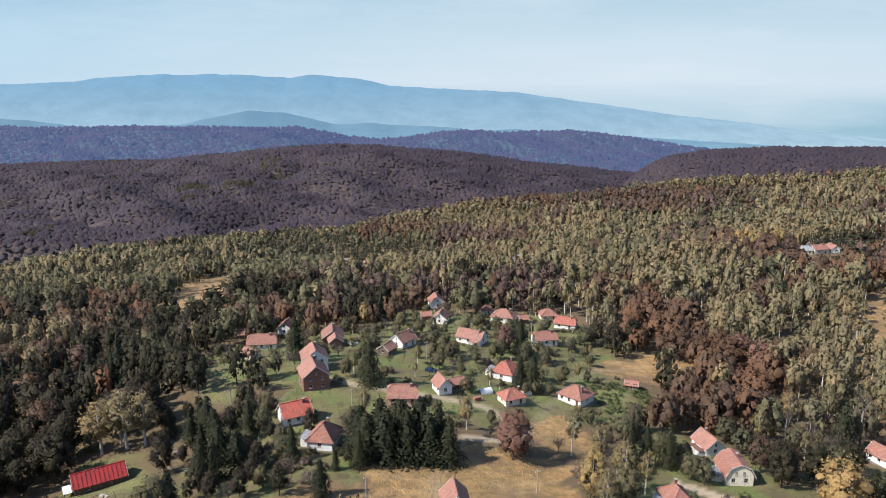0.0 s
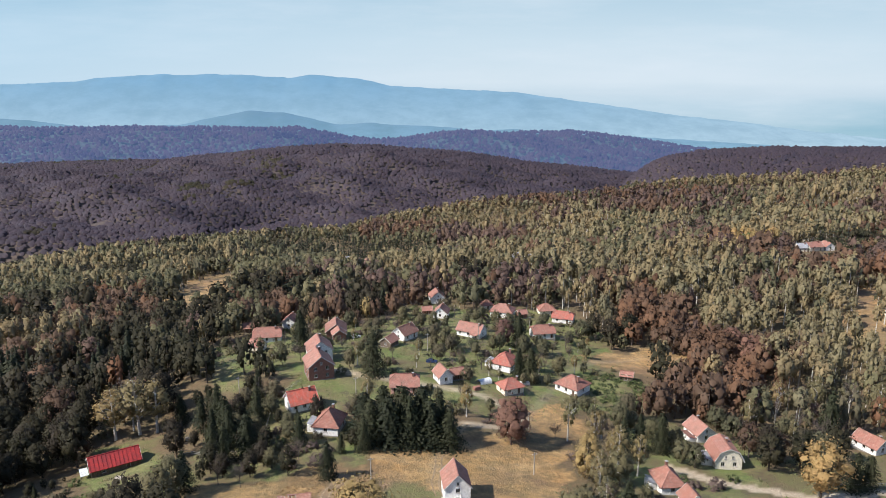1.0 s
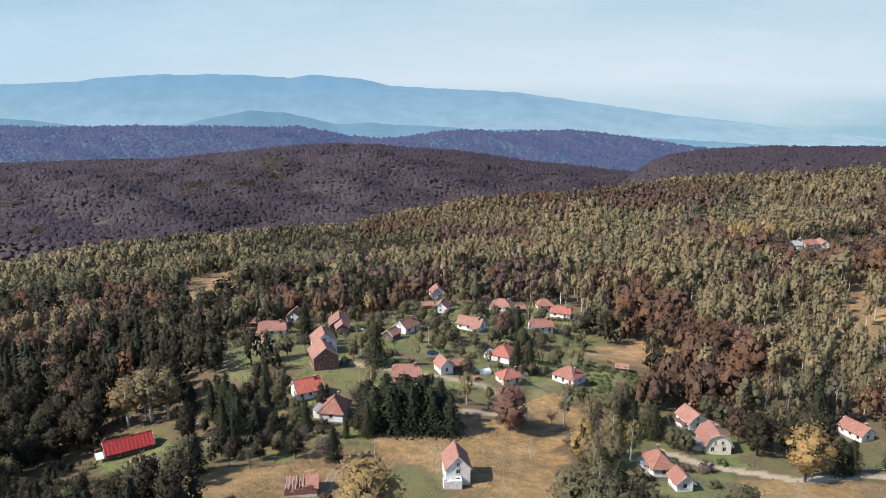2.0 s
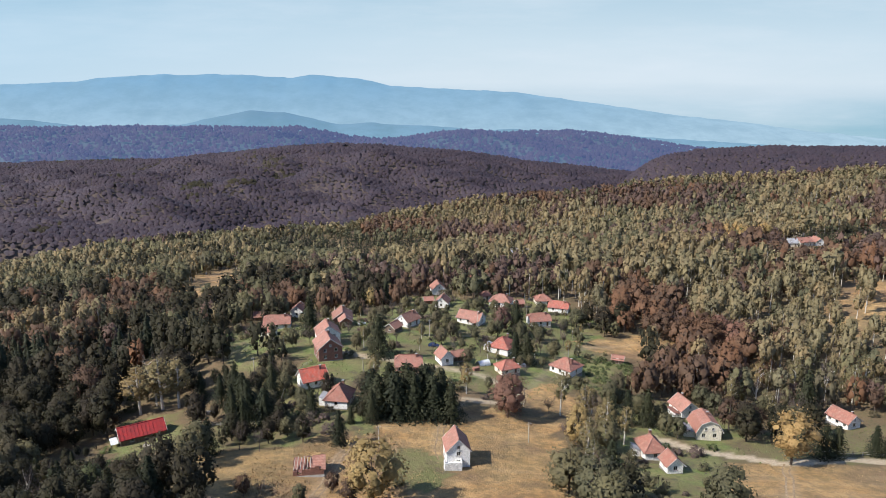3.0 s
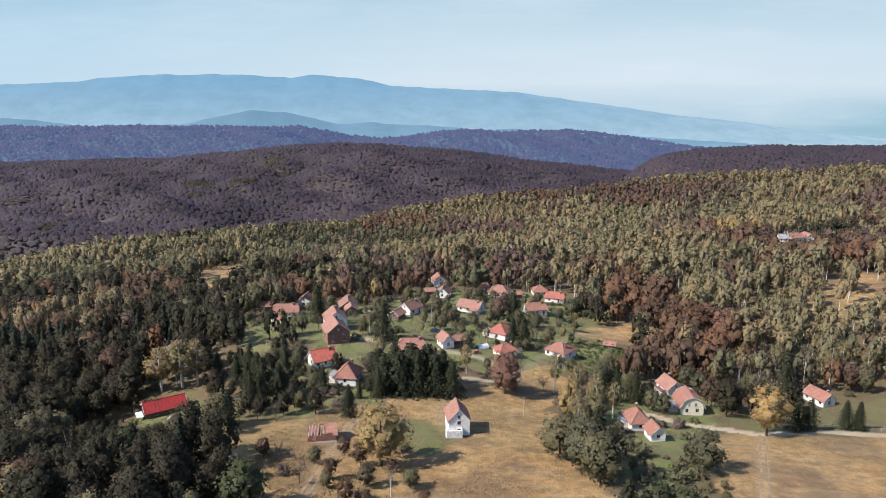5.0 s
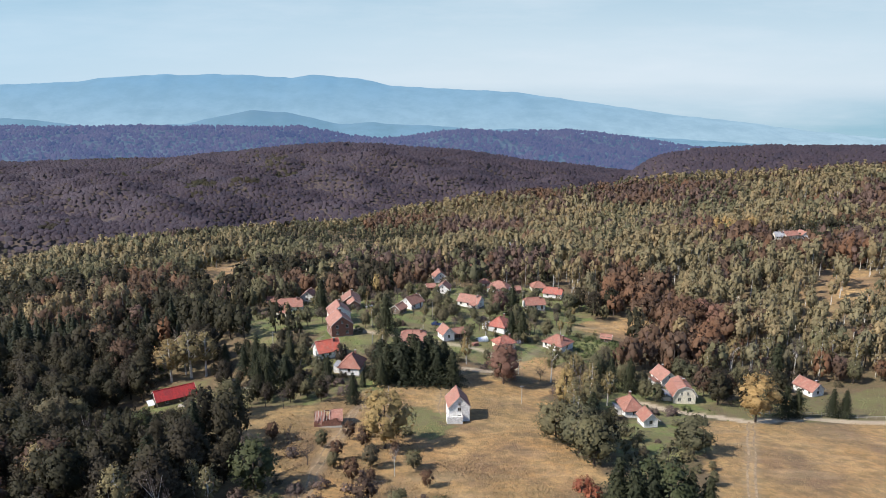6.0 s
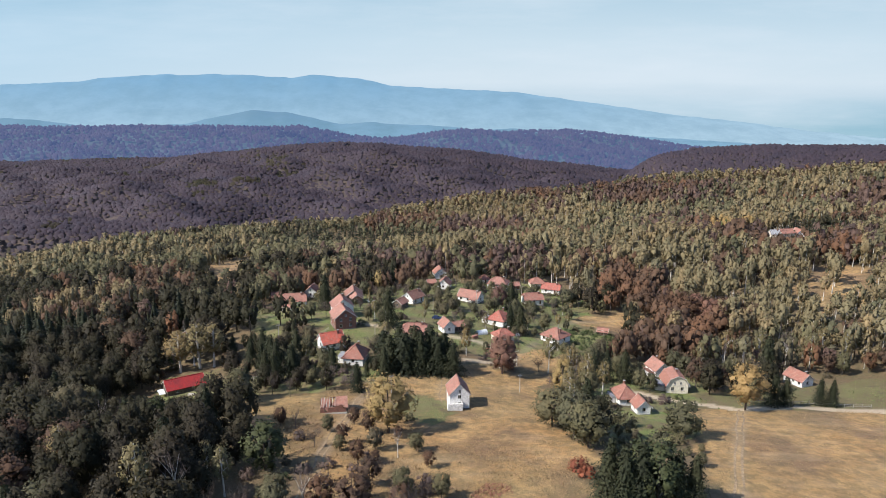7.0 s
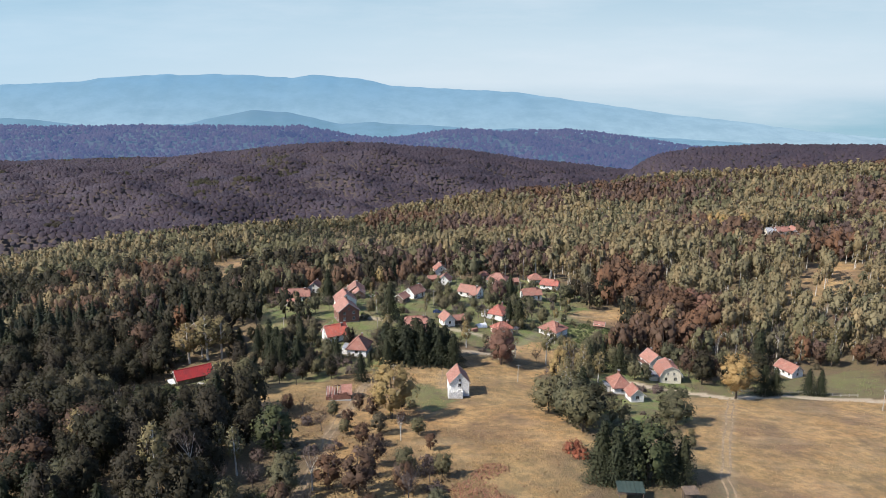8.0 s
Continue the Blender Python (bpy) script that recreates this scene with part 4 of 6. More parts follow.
def faced(v, out, own=0.16):
    """Triangles (n, 3, 3) wound to face outwards, with normals between their own and the crown's."""
    g = np.cross(v[:, 1] - v[:, 0], v[:, 2] - v[:, 0])
    g /= np.linalg.norm(g, axis=1)[:, None] + 1e-9
    out = out / (np.linalg.norm(out, axis=1)[:, None] + 1e-9)
    back = (g * out).sum(1) < 0
    v[back] = v[back][:, ::-1]
    g[back] *= -1
    q = out * (1 - own) + g * own
    q /= np.linalg.norm(q, axis=1)[:, None] + 1e-9
    return v.reshape(-1, 3), np.arange(3 * len(v)).reshape(-1, 3), np.repeat(q, 3, axis=0)


def leaves(points, out, size, droop=0.0, thin=1.0, loose=0.5):
    """One ragged triangle at each point, lying roughly on the crown's surface; out: the way outwards there."""
    n = len(points)
    face = out / (np.linalg.norm(out, axis=1)[:, None] + 1e-9) + loose * rng.normal(size=(n, 3))
    face /= np.linalg.norm(face, axis=1)[:, None]
    a = rng.normal(size=(n, 3))
    a[:, 2] = a[:, 2] * (1 - droop) - droop * 1.6
    a -= face * (a * face).sum(1)[:, None]
    a /= np.linalg.norm(a, axis=1)[:, None] + 1e-9
    b = np.cross(face, a)
    s = size * rng.uniform(0.6, 1.35, (n, 1))
    v = np.stack([points - a * s * 0.55 - b * s * 0.1, points + b * s * 0.5 * thin + a * s * 0.1, points + a * s * 0.6 - b * s * 0.4 * thin], 1)
    return faced(v, out)


def fir(h, r, layers, fronds, size, blunt=0.9):
    """A full conifer: uneven whorls of boughs, each a row of hanging sprays, round a dark inner mass."""
    pts, outs = [], []
    for k in range(layers):
        u = min(max((k + rng.uniform(-0.4, 0.4)) / layers, 0.0), 1.0)
        R = r * (1 - u ** 1.12) ** blunt * rng.uniform(0.78, 1.12) + 0.12
        n_ = max(5, int(fronds * (0.35 + 0.65 * (1 - u))))
        for j in range(n_):
            a = 2 * np.pi * (j + rng.uniform(0, 1)) / n_ + k
            L = R * rng.uniform(0.62, 1.18)
            d = np.array([np.cos(a), np.sin(a), 0])
            for q in (0.45, 0.66, 0.84, 1.0):
                pts.append(d * L * q + rng.normal(0, 0.10 * size, 3) + (0, 0, h * (0.06 + 0.9 * u) - 0.42 * L * q * q))
                outs.append(d * (0.55 + 0.5 * q) + rng.normal(0, 0.18, 3) + (0, 0, 0.42 + 0.25 * (1 - q)))
    sprays = leaves(np.array(pts), np.array(outs), size, droop=0.55, thin=0.8, loose=0.42)
    tip = leaves(np.array([[0, 0, h * (0.93 + 0.015 * k)] for k in range(6)]), np.array([[math.cos(2 * k), math.sin(2 * k), 0.6] for k in range(6)]), size * 0.7, 0.6, 0.5, 0.2)
    return joined([lump(h * 0.9, r * 0.36, 0.05, 0.3, 2, 0.95), sprays, tip]), tube((0, 0, -0.6), (0, 0, h * 0.96), h * 0.013 + 0.05, 0.03, 5)


def spruce(h, r, layers, fronds, slim=1.0):
    """Whorls of drooping fronds round a straight stem."""
    v, o = [], []
    for k in range(layers):
        u = (k + rng.uniform(-0.3, 0.3)) / layers
        u = min(max(u, 0.0), 1.0)
        z, R = h * (0.05 + 0.93 * u), r * (1 - u ** 1.35) ** 0.9 * rng.uniform(0.8, 1.1) + 0.15
        for j in range(fronds):
            a = 2 * np.pi * (j + rng.uniform(0, 1)) / fronds + k
            L = R * rng.uniform(0.65, 1.15)
            d, s = np.array([np.cos(a), np.sin(a), 0]), np.array([-np.sin(a), np.cos(a), 0])
            w, dz = L * rng.uniform(0.22, 0.38) * slim, L * rng.uniform(0.15, 0.6)
            root, tip = np.array([0, 0, z + 0.1 * L]), d * L + (0, 0, z - dz)
            m = (root + tip) / 2 + (0, 0, 0.06 * L)
            v += [(root, m + s * w - (0, 0, 0.25 * w), tip), (root, tip, m - s * w - (0, 0, 0.25 * w))]
            o += [d * 0.8 + s * 0.25 + (0, 0, 0.45), d * 0.8 - s * 0.25 + (0, 0, 0.45)]
    v.append(((0.15, 0, h * 0.93), (-0.1, 0.12, h * 0.93), (0, 0, h * 1.03)))
    o.append((0, 0.2, 1))
    return faced(np.array(v, float), np.array(o, float)), tube((0, 0, -0.6), (0, 0, h * 0.96), h * 0.013 + 0.05, 0.03, 5)


def ball(fine):
    """Directions and triangles of a round body."""
    bm = bmesh.new()
    bmesh.ops.create_icosphere(bm, subdivisions=fine, radius=1.0)
    d = np.array([v.co for v in bm.verts])
    f = np.array([[v.index for v in q.verts] for q in bm.faces])
    bm.free()
    return d, f


def lump(h, r, low, rough, fine, point=0.4):
    """One uneven, tapering body. Corners, triangles, smooth normals."""
    d, f = ball(fine)
    f = f[d[f].mean(1)[:, 2] > -0.5]
    zc, rz = h * (low + 1) / 2, h * (1 - low) / 2
    taper = 1 - point * np.clip(d[:, 2], 0, 1) - 0.25 * np.clip(-d[:, 2], 0, 1)
    k = rng.uniform(1 - rough, 1 + rough, len(d))
    return np.c_[d[:, 0] * r * taper * k, d[:, 1] * r * taper * k, zc + d[:, 2] * rz * (0.6 + 0.4 * k)], f, d


def lobed(h, r, low, lobes, count, size, droop=0.0, point=0.35, tall=1.15, ragged=0.3, full=0.6):
    """A crown of many leafy lobes at uneven heights, each an irregular mass with loose leaves over it and out beyond it."""
    d, f = ball(1)
    zc, rz = h * (low + 1) / 2, h * (1 - low) / 2
    pieces, pts, outs = [], [], []
    for k in range(lobes):
        zz = -0.82 + 1.62 * (k + rng.uniform(0.2, 0.8)) / lobes
        prof = math.sqrt(1 - zz * zz) * (1 - point * max(zz, 0) - 0.15 * max(-zz, 0))
        a, q = 2.4 * k + rng.uniform(-0.6, 0.6), rng.uniform(0.42, 0.78)
        c = np.array([math.cos(a) * prof * r * q, math.sin(a) * prof * r * q, zc + zz * rz * 0.86])
        R = r * rng.uniform(0.24, 0.42) * (0.5 + 0.5 * prof) * (1.7 if lobes < 6 else 1.25 if lobes < 14 else 1.0)
        R3 = np.array([R, R, R * tall])
        mid = np.array([0, 0, zc - 0.3 * rz])
        o = (c - mid) / (np.linalg.norm(c - mid) + 1e-9)
        turned = d @ np.linalg.qr(rng.normal(size=(3, 3)))[0].T
        v = c + turned * R3 * full * rng.uniform(0.7, 1.3, (len(d), 1))
        n_ = 0.28 * turned + 0.9 * (v - mid) / (r, r, rz)
        pieces.append((v, f[turned[f].mean(1) @ (o + (0, 0, 0.4)) > -0.35], n_ / (np.linalg.norm(n_, axis=1)[:, None] + 1e-9)))
        m_ = max(1, int(count / lobes * (R / (0.34 * r)) ** 2))
        e = rng.normal(size=(m_, 3))
        e /= np.linalg.norm(e, axis=1)[:, None]
        e = np.where((e @ o)[:, None] < -0.25, -e, e)
        p = c + e * R3 * (0.62 + ragged * 2.2 * rng.uniform(0, 1, (m_, 1)) ** 1.5)
        pts.append(p)
        outs.append(0.32 * e + 0.85 * (p - mid) / (r, r, rz) + rng.normal(0, 0.14, (m_, 3)))
    return joined(pieces + [leaves(np.concatenate(pts), np.concatenate(outs), size, droop, loose=0.75)])


def broadleaf(h, r, low, lobes, count, size, lean=0.0, droop=0.0, limbs=6, twigs=0, point=0.35, tall=1.15, ragged=0.3):
    """A trunk that forks into limbs under a crown of leafy lobes: low is the height of the lowest leaves, as a part of h."""
    top = np.array([lean * h, 0, h * 0.9])
    wood = [tube((0, 0, -0.6), top * 0.5, h * 0.016 + 0.04, h * 0.010 + 0.03, 5), tube(top * 0.5, top, h * 0.010 + 0.03, 0.02, 4)]
    crown = lobed(h * 0.97, r, low, lobes, count, size, droop, point, tall, ragged)
    crown[0][:, 0] += lean * crown[0][:, 2]
    ends = crown[0][rng.choice(lobes * 12, limbs + twigs)]
    for c in ends[:limbs]:
        z0 = min(max(h * 0.18, c[2] - np.hypot(c[0], c[1]) * 1.1), h * 0.8)
        wood.append(tube(top * (z0 / (h * 0.9)), c, h * 0.007 + 0.02, 0.015, 3))
    for c in ends[limbs:]:
        d = rng.normal(size=3) * (0.5, 0.5, 0.3) + (0, 0, 0.5)
        wood.append(tube(c * rng.uniform(0.75, 0.95), c + d * r * 0.3, 0.035, 0.012, 3))
    return crown, joined(wood)


def bare_tree(h, r, forks=7, size=0.07):
    """A leafless tree: stem, limbs and a spray of fine twigs."""
    wood, twigs = [tube((0, 0, -0.6), (0, 0, h * 0.55), h * 0.015 + 0.03, h * 0.008 + 0.02, 5)], []
    for k in range(forks):
        a, z = k * 2.4 + rng.uniform(0, 0.6), h * rng.uniform(0.25, 0.55)
        tip = np.array([np.cos(a) * r * 0.75, np.sin(a) * r * 0.75, z + h * rng.uniform(0.25, 0.45)])
        wood.append(tube((0, 0, z), tip, h * 0.006 + 0.02, 0.025, 3))
        for j in range(8):
            s = np.array([0, 0, z]) + (tip - np.array([0, 0, z])) * rng.uniform(0.3, 1)
            e = s + rng.normal(size=3) * r * 0.25 + (0, 0, h * 0.10)
            twigs.append(tube(s, e, 0.03, 0.012, 3))
            for i in range(3):
                q = s + (e - s) * rng.uniform(0.4, 1)
                e2 = q + rng.normal(size=3) * r * 0.18 + (0, 0, h * 0.07)
                twigs.append((np.array([q, q + (size, 0, 0.02), e2]), np.array([[0, 1, 2]]), np.tile((e2 - (0, 0, h * 0.5)) / np.linalg.norm(e2 - (0, 0, h * 0.5)), (3, 1))))
    return joined(twigs), joined(wood)


def bush(r, h, lobes, count, size):
    """A low leafy mound of several stems."""
    crown = lobed(h, r, -0.3, lobes, count, size, 0.0, 0.1, 0.9, 0.4)
    crown[0][:, 2] = np.maximum(crown[0][:, 2], -0.2)
    stems = [tube((0, 0, -0.4), (np.cos(k * 1.7) * r * 0.5, np.sin(k * 1.7) * r * 0.5, h * 0.7), 0.05, 0.02, 3) for k in range(5)]
    return crown, joined(stems)


def thing_tree(name, label, crown, trunk, leaf_mat, bark_mat, category="tree"):
    top = tagged(new(name), label, category)
    for part_name, (v, f, q), mat in (("trunk", trunk, bark_mat), ("crown", crown, leaf_mat)):
        new(part_name, sheet_mesh(part_name, v, f, [mat], normals=q)).parent = top
    top.matrix_world = pose(0, -400 - 14 * len(KINDS), -60)
    return top


KINDS = {}


def kind_of_tree(key, name, label, makes, leaf, bark, category="tree"):
    KINDS[key] = []
    for c, t in makes:
        KINDS[key].append((name, label, c, t, M_LEAF[leaf] if leaf in M_LEAF else leaf, bark, category))


kind_of_tree("spruce", "spruce_tree", "dark green spruce with drooping branches", [fir(17, 3.9, 24, 26, 0.62, 0.66), fir(15, 3.7, 22, 25, 0.6, 0.6), fir(12, 3.3, 20, 24, 0.56, 0.52)], "spruce", M_BARK)
kind_of_tree("birch", "birch_tree", "slender birch with white trunk and yellowing leaves", [broadleaf(13, 2.5, 0.22, 22, 950, 0.34, 0.02, 0.6, 9, 12, 0.5, 1.5, 0.5), broadleaf(12, 2.1, 0.28, 20, 850, 0.33, -0.03, 0.6, 8, 10, 0.5, 1.6, 0.5), broadleaf(14, 2.7, 0.32, 20, 950, 0.34, 0.01, 0.6, 9, 14, 0.45, 1.5, 0.5)], "birch", M_BIRCH_BARK)
kind_of_tree("olive", "broadleaf_tree", "broad dull green leafy tree in early autumn", [broadleaf(9, 3.5, 0.12, 28, 1250, 0.38, tall=1.2, ragged=0.4), broadleaf(8, 3.1, 0.10, 24, 1150, 0.37, 0.03, tall=1.2, ragged=0.4), broadleaf(10, 3.3, 0.15, 28, 1250, 0.38, -0.02, tall=1.4, ragged=0.4)], "olive", M_BARK)
kind_of_tree("dark", "dark_tree", "dense dark green tree of the wood", [broadleaf(12, 3.2, 0.08, 30, 1300, 0.38, tall=1.5, ragged=0.4), broadleaf(10, 3.0, 0.06, 28, 1200, 0.38, tall=1.3, ragged=0.4)], "dark", M_BARK)
kind_of_tree("beech", "beech_tree", "rust-brown beech in autumn leaf", [broadleaf(12, 4.2, 0.12, 32, 1400, 0.37, twigs=40, tall=1.2, ragged=0.45), broadleaf(11, 3.8, 0.12, 30, 1300, 0.37, twigs=40, tall=1.2, ragged=0.45)], "beech", M_TWIG)
kind_of_tree("purple", "copper_beech", "purple-brown beech losing its leaves", [broadleaf(13, 4.6, 0.04, 40, 2000, 0.32, twigs=90, point=0.25, ragged=0.5), broadleaf(11, 4.0, 0.06, 34, 1500, 0.32, twigs=60, ragged=0.5)], "purple", M_TWIG)
kind_of_tree("gold", "golden_tree", "tall tree in golden autumn leaf", [broadleaf(13, 3.6, 0.0, 40, 2200, 0.32, droop=0.6, point=0.45, tall=1.5, ragged=0.45), broadleaf(11, 3.4, 0.10, 34, 1700, 0.33, droop=0.4, tall=1.2, ragged=0.45)], "gold", M_BARK)
kind_of_tree("pine", "pine_tree", "rounded dark green pine with a dense crown", [broadleaf(11, 3.4, 0.02, 40, 1700, 0.38, point=0.7, tall=1.3, ragged=0.4), broadleaf(10, 3.0, 0.03, 36, 1500, 0.38, point=0.75, tall=1.3, ragged=0.4)], foliage("pine_needles", ((0.040, 0.048, 0.018), (0.050, 0.056, 0.022)), uneven=0.25, through_light=0.2), M_BARK)
kind_of_tree("green", "green_tree", "green leafy tree in full crown", [broadleaf(9, 3.2, 0.10, 28, 1250, 0.38, ragged=0.4), broadleaf(7, 2.8, 0.10, 24, 900, 0.36, ragged=0.4)], "green", M_BARK)
kind_of_tree("bare", "bare_tree", "grey leafless tree with fine twigs", [bare_tree(9, 3.0, 9), bare_tree(7, 2.8, 9), bare_tree(11, 2.6, 10)], M_TWIG, M_TWIG)
kind_of_tree("white", "bare_birch", "leafless birch with white trunk and branches", [bare_tree(13, 2.6, 9), bare_tree(11, 2.4, 8)], M_TWIG, M_BIRCH_BARK)
kind_of_tree("bush", "bush", "low dull green bush among grass", [bush(1.7, 2.0, 9, 220, 0.32), bush(2.2, 2.6, 11, 300, 0.34), bush(1.3, 1.5, 7, 160, 0.3)], "olive", M_TWIG, "bush")
kind_of_tree("green_bush", "green_bush", "rounded green bush in a garden", [bush(1.6, 1.9, 9, 220, 0.32), bush(2.0, 2.3, 11, 260, 0.33)], "green", M_TWIG, "bush")
kind_of_tree("red_bush", "red_bush", "orange-red bush in autumn leaf", [bush(2.2, 2.8, 12, 420, 0.32)], foliage("red_leaves", ((0.17, 0.052, 0.030), (0.20, 0.068, 0.030))), M_TWIG, "bush")
kind_of_tree("brown_bush", "brown_bush", "brown twiggy bush with few leaves", [bush(2.2, 2.6, 11, 320, 0.32), bush(1.7, 2.0, 9, 240, 0.3)], "bare", M_TWIG, "bush")
MASTERS, PLANTED = {}, []


def plant(key, x, y, height=None, width=1.0, which=None):
    """One tree of that kind at (x, y), scaled to the height given."""
    if -102 < x < -60 and 96 < y < 155:  # low growth before the red barn
        height = max(1.2, min(height or 9.0, 0.46 * (154 - y) - (gz(x, y) - 6)))
    width = max(width, 1.15) if key == "spruce" else width
    kinds = KINDS[key]
    i = which if which is not None else int(rng.integers(len(kinds)))
    i %= len(kinds)
    tall = kinds[i][2][0][:, 2].max()
    s = (height or tall * rng.uniform(0.75, 1.15)) / tall
    m = pose(x, y, gz(x, y) - 0.05, 0, 0, rng.uniform(0, 360)) @ Matrix.Diagonal((s * width, s * width, s, 1))
    PLANTED.append((x, y))
    if (key, i) not in MASTERS:
        MASTERS[key, i] = thing_tree(*kinds[i])
        MASTERS[key, i].matrix_world = m
        return
    o = MASTERS[key, i]
    o2 = copy_thing(o, Matrix.Identity(4))
    o2.matrix_basis = m


def free(x, y, gap=2.0):
    if any((x - a) ** 2 + (y - b_) ** 2 < (r + gap) ** 2 for a, b_, r in BUILT):
        return False
    return min(float(off_line(np.array(x), np.array(y), o)) for o in LANES) > 1.8


# Trees that stand out, one by one: kind, x, y, height, width.
STANDING = [("spruce", -19, 160, 13, 1.6), ("spruce", -14, 159, 14.5, 1.6), ("spruce", -9, 160, 15, 1.6), ("spruce", -3.5, 161, 14, 1.6), ("spruce", -16, 165, 15, 1.6), ("spruce", -6, 166, 15.5, 1.6), ("spruce", -11, 164, 16, 1.6), ("spruce", 1.5, 160, 12.5, 1.5),
            ("purple", 18, 165, 15, 1.12), ("spruce", -21, 164, 13, 1.5), ("spruce", -1, 165, 14, 1.5), ("spruce", -52, 235, 17, 1.25), ("spruce", -23, 207, 17, 1.2), ("spruce", 30, 220, 13, 1.2),
            ("spruce", 26, 222, 12, 1.2), ("purple", 24, 259, 13, 1.0), ("spruce", 30, 259, 16, 1.0), ("gold", -15.5, 109, 17, 1.2)]
STANDING_EAST = [("olive", 31, 106, 14, 1.0), ("spruce", 35, 112, 16, 1.0), ("olive", 27, 116, 12, 1.2), ("olive", 33, 99, 13, 1.2), ("dark", 36, 105, 13, 1.2), ("olive", 29, 122, 9, 1.2), ("spruce", 54, 170, 12, 1.1), ("spruce", 60, 170, 13, 1.1), ("spruce", 49, 168, 11, 1.1),
                 ("gold", 90, 143, 16, 1.2), ("spruce", 101, 148, 11, 1.1), ("spruce", 105, 149, 10, 1.1), ("spruce", 118, 153, 10, 1.1), ("spruce", 122, 153, 10, 1.2),
                 ("spruce", 119, 192, 17, 1.1), ("dark", 89, 168, 12, 1.0), ("dark", 86, 161, 12, 1.2), ("dark", 97, 166, 12, 1.2), ("olive", 103, 168, 11, 1.3), ("dark", 110, 172, 12, 1.3), ("olive", 98, 157, 8, 1.2)]
STANDING_RUST = [("beech", 112, 258, 15, 1.3), ("purple", 121, 252, 16, 1.3), ("beech", 131, 256, 15, 1.3), ("beech", 104, 264, 14, 1.3), ("purple", 118, 264, 16, 1.2), ("beech", 96, 270, 14, 1.3), ("beech", 138, 248, 14, 1.2), ("dark", 72, 280, 12, 1.2), ("dark", 80, 284, 13, 1.2), ("dark", 66, 288, 12, 1.2), ("olive", 60, 282, 10, 1.2)]
STANDING_BIRCHES = [("birch", 108, 204, 15, 0.9), ("white", 116, 206, 15, 0.9), ("birch", 124, 210, 16, 0.9), ("white", 133, 206, 15, 0.9), ("birch", 141, 203, 15, 1.0), ("birch", 148, 208, 15, 1.0), ("white", 104, 196, 13, 0.8), ("birch", 155, 204, 14, 1.0),
                    ("white", -52.4, 65.5, 15, 1.0), ("birch", -58.8, 63, 16.5, 1.0), ("birch", -51.3, 79.5, 9.6, 1.0), ("birch", -45.6, 72.5, 11.8, 1.0), ("white", -87, 108, 13, 0.9),
                    ("birch", -92, 173, 16, 1.5), ("birch", -86, 175, 18, 1.5), ("white", -89, 178, 18, 1.2), ("birch", -81, 175, 16, 1.4)]
STANDING_NEAR = [("olive", 60, 110, 11.5, 1.2), ("spruce", 31, 71, 12.5, 1.3), ("spruce", 34, 70, 14, 1.2), ("spruce", 37.5, 70.5, 14.5, 1.25), ("pine", 41, 71, 14, 1.15), ("spruce", 44.8, 71, 12.5, 1.3), ("spruce", 48.5, 71.5, 11.5, 1.35), ("pine", 39, 77, 12, 1.1), ("spruce", 33.5, 79, 12, 1.2),
                 ("red_bush", 28, 86, 3.4, 1.0), ("red_bush", 29.5, 83, 3.0, 1.0), ("spruce", -27, 140, 10, 1.0), ("pine", -40.3, 84, 12.2, 1.3), ("beech", -18.8, 64, 10, 1.3), ("beech", -25, 66, 8, 1.2), ("white", -28.3, 65.5, 10, 1.0), ("olive", -2, 72, 6, 1.0), ("olive", -8, 96, 5, 1.2), ("white", -12, 92, 9, 0.9)]
STANDING_WEST = [("spruce", -67, 172, 11, 1.2), ("spruce", -75, 178, 10, 1.2), ("spruce", -61, 170, 10, 1.1), ("spruce", -52, 174, 10.5, 1.2), ("spruce", -55, 158, 13, 1.1), ("spruce", -48.6, 152, 12.5, 1.2),
                 ("spruce", -57.8, 100, 15, 1.2), ("spruce", -61.5, 104, 13.5, 1.1), ("spruce", -67.6, 103, 11.5, 1.2), ("pine", -73.5, 108, 11, 1.1), ("spruce", -79, 104, 12, 1.2), ("spruce", -85, 116, 12, 1.2),
                 ("beech", -85, 87, 12, 1.4), ("beech", -98, 89, 14, 1.3), ("beech", -87, 69, 13, 1.4), ("beech", -96, 77, 12, 1.4), ("olive", -77, 63.7, 10, 1.2)]
for key, x, y, height, width in STANDING + STANDING_WEST + STANDING_EAST + STANDING_RUST + STANDING_BIRCHES + STANDING_NEAR:
    plant(key, x, y, height, width)


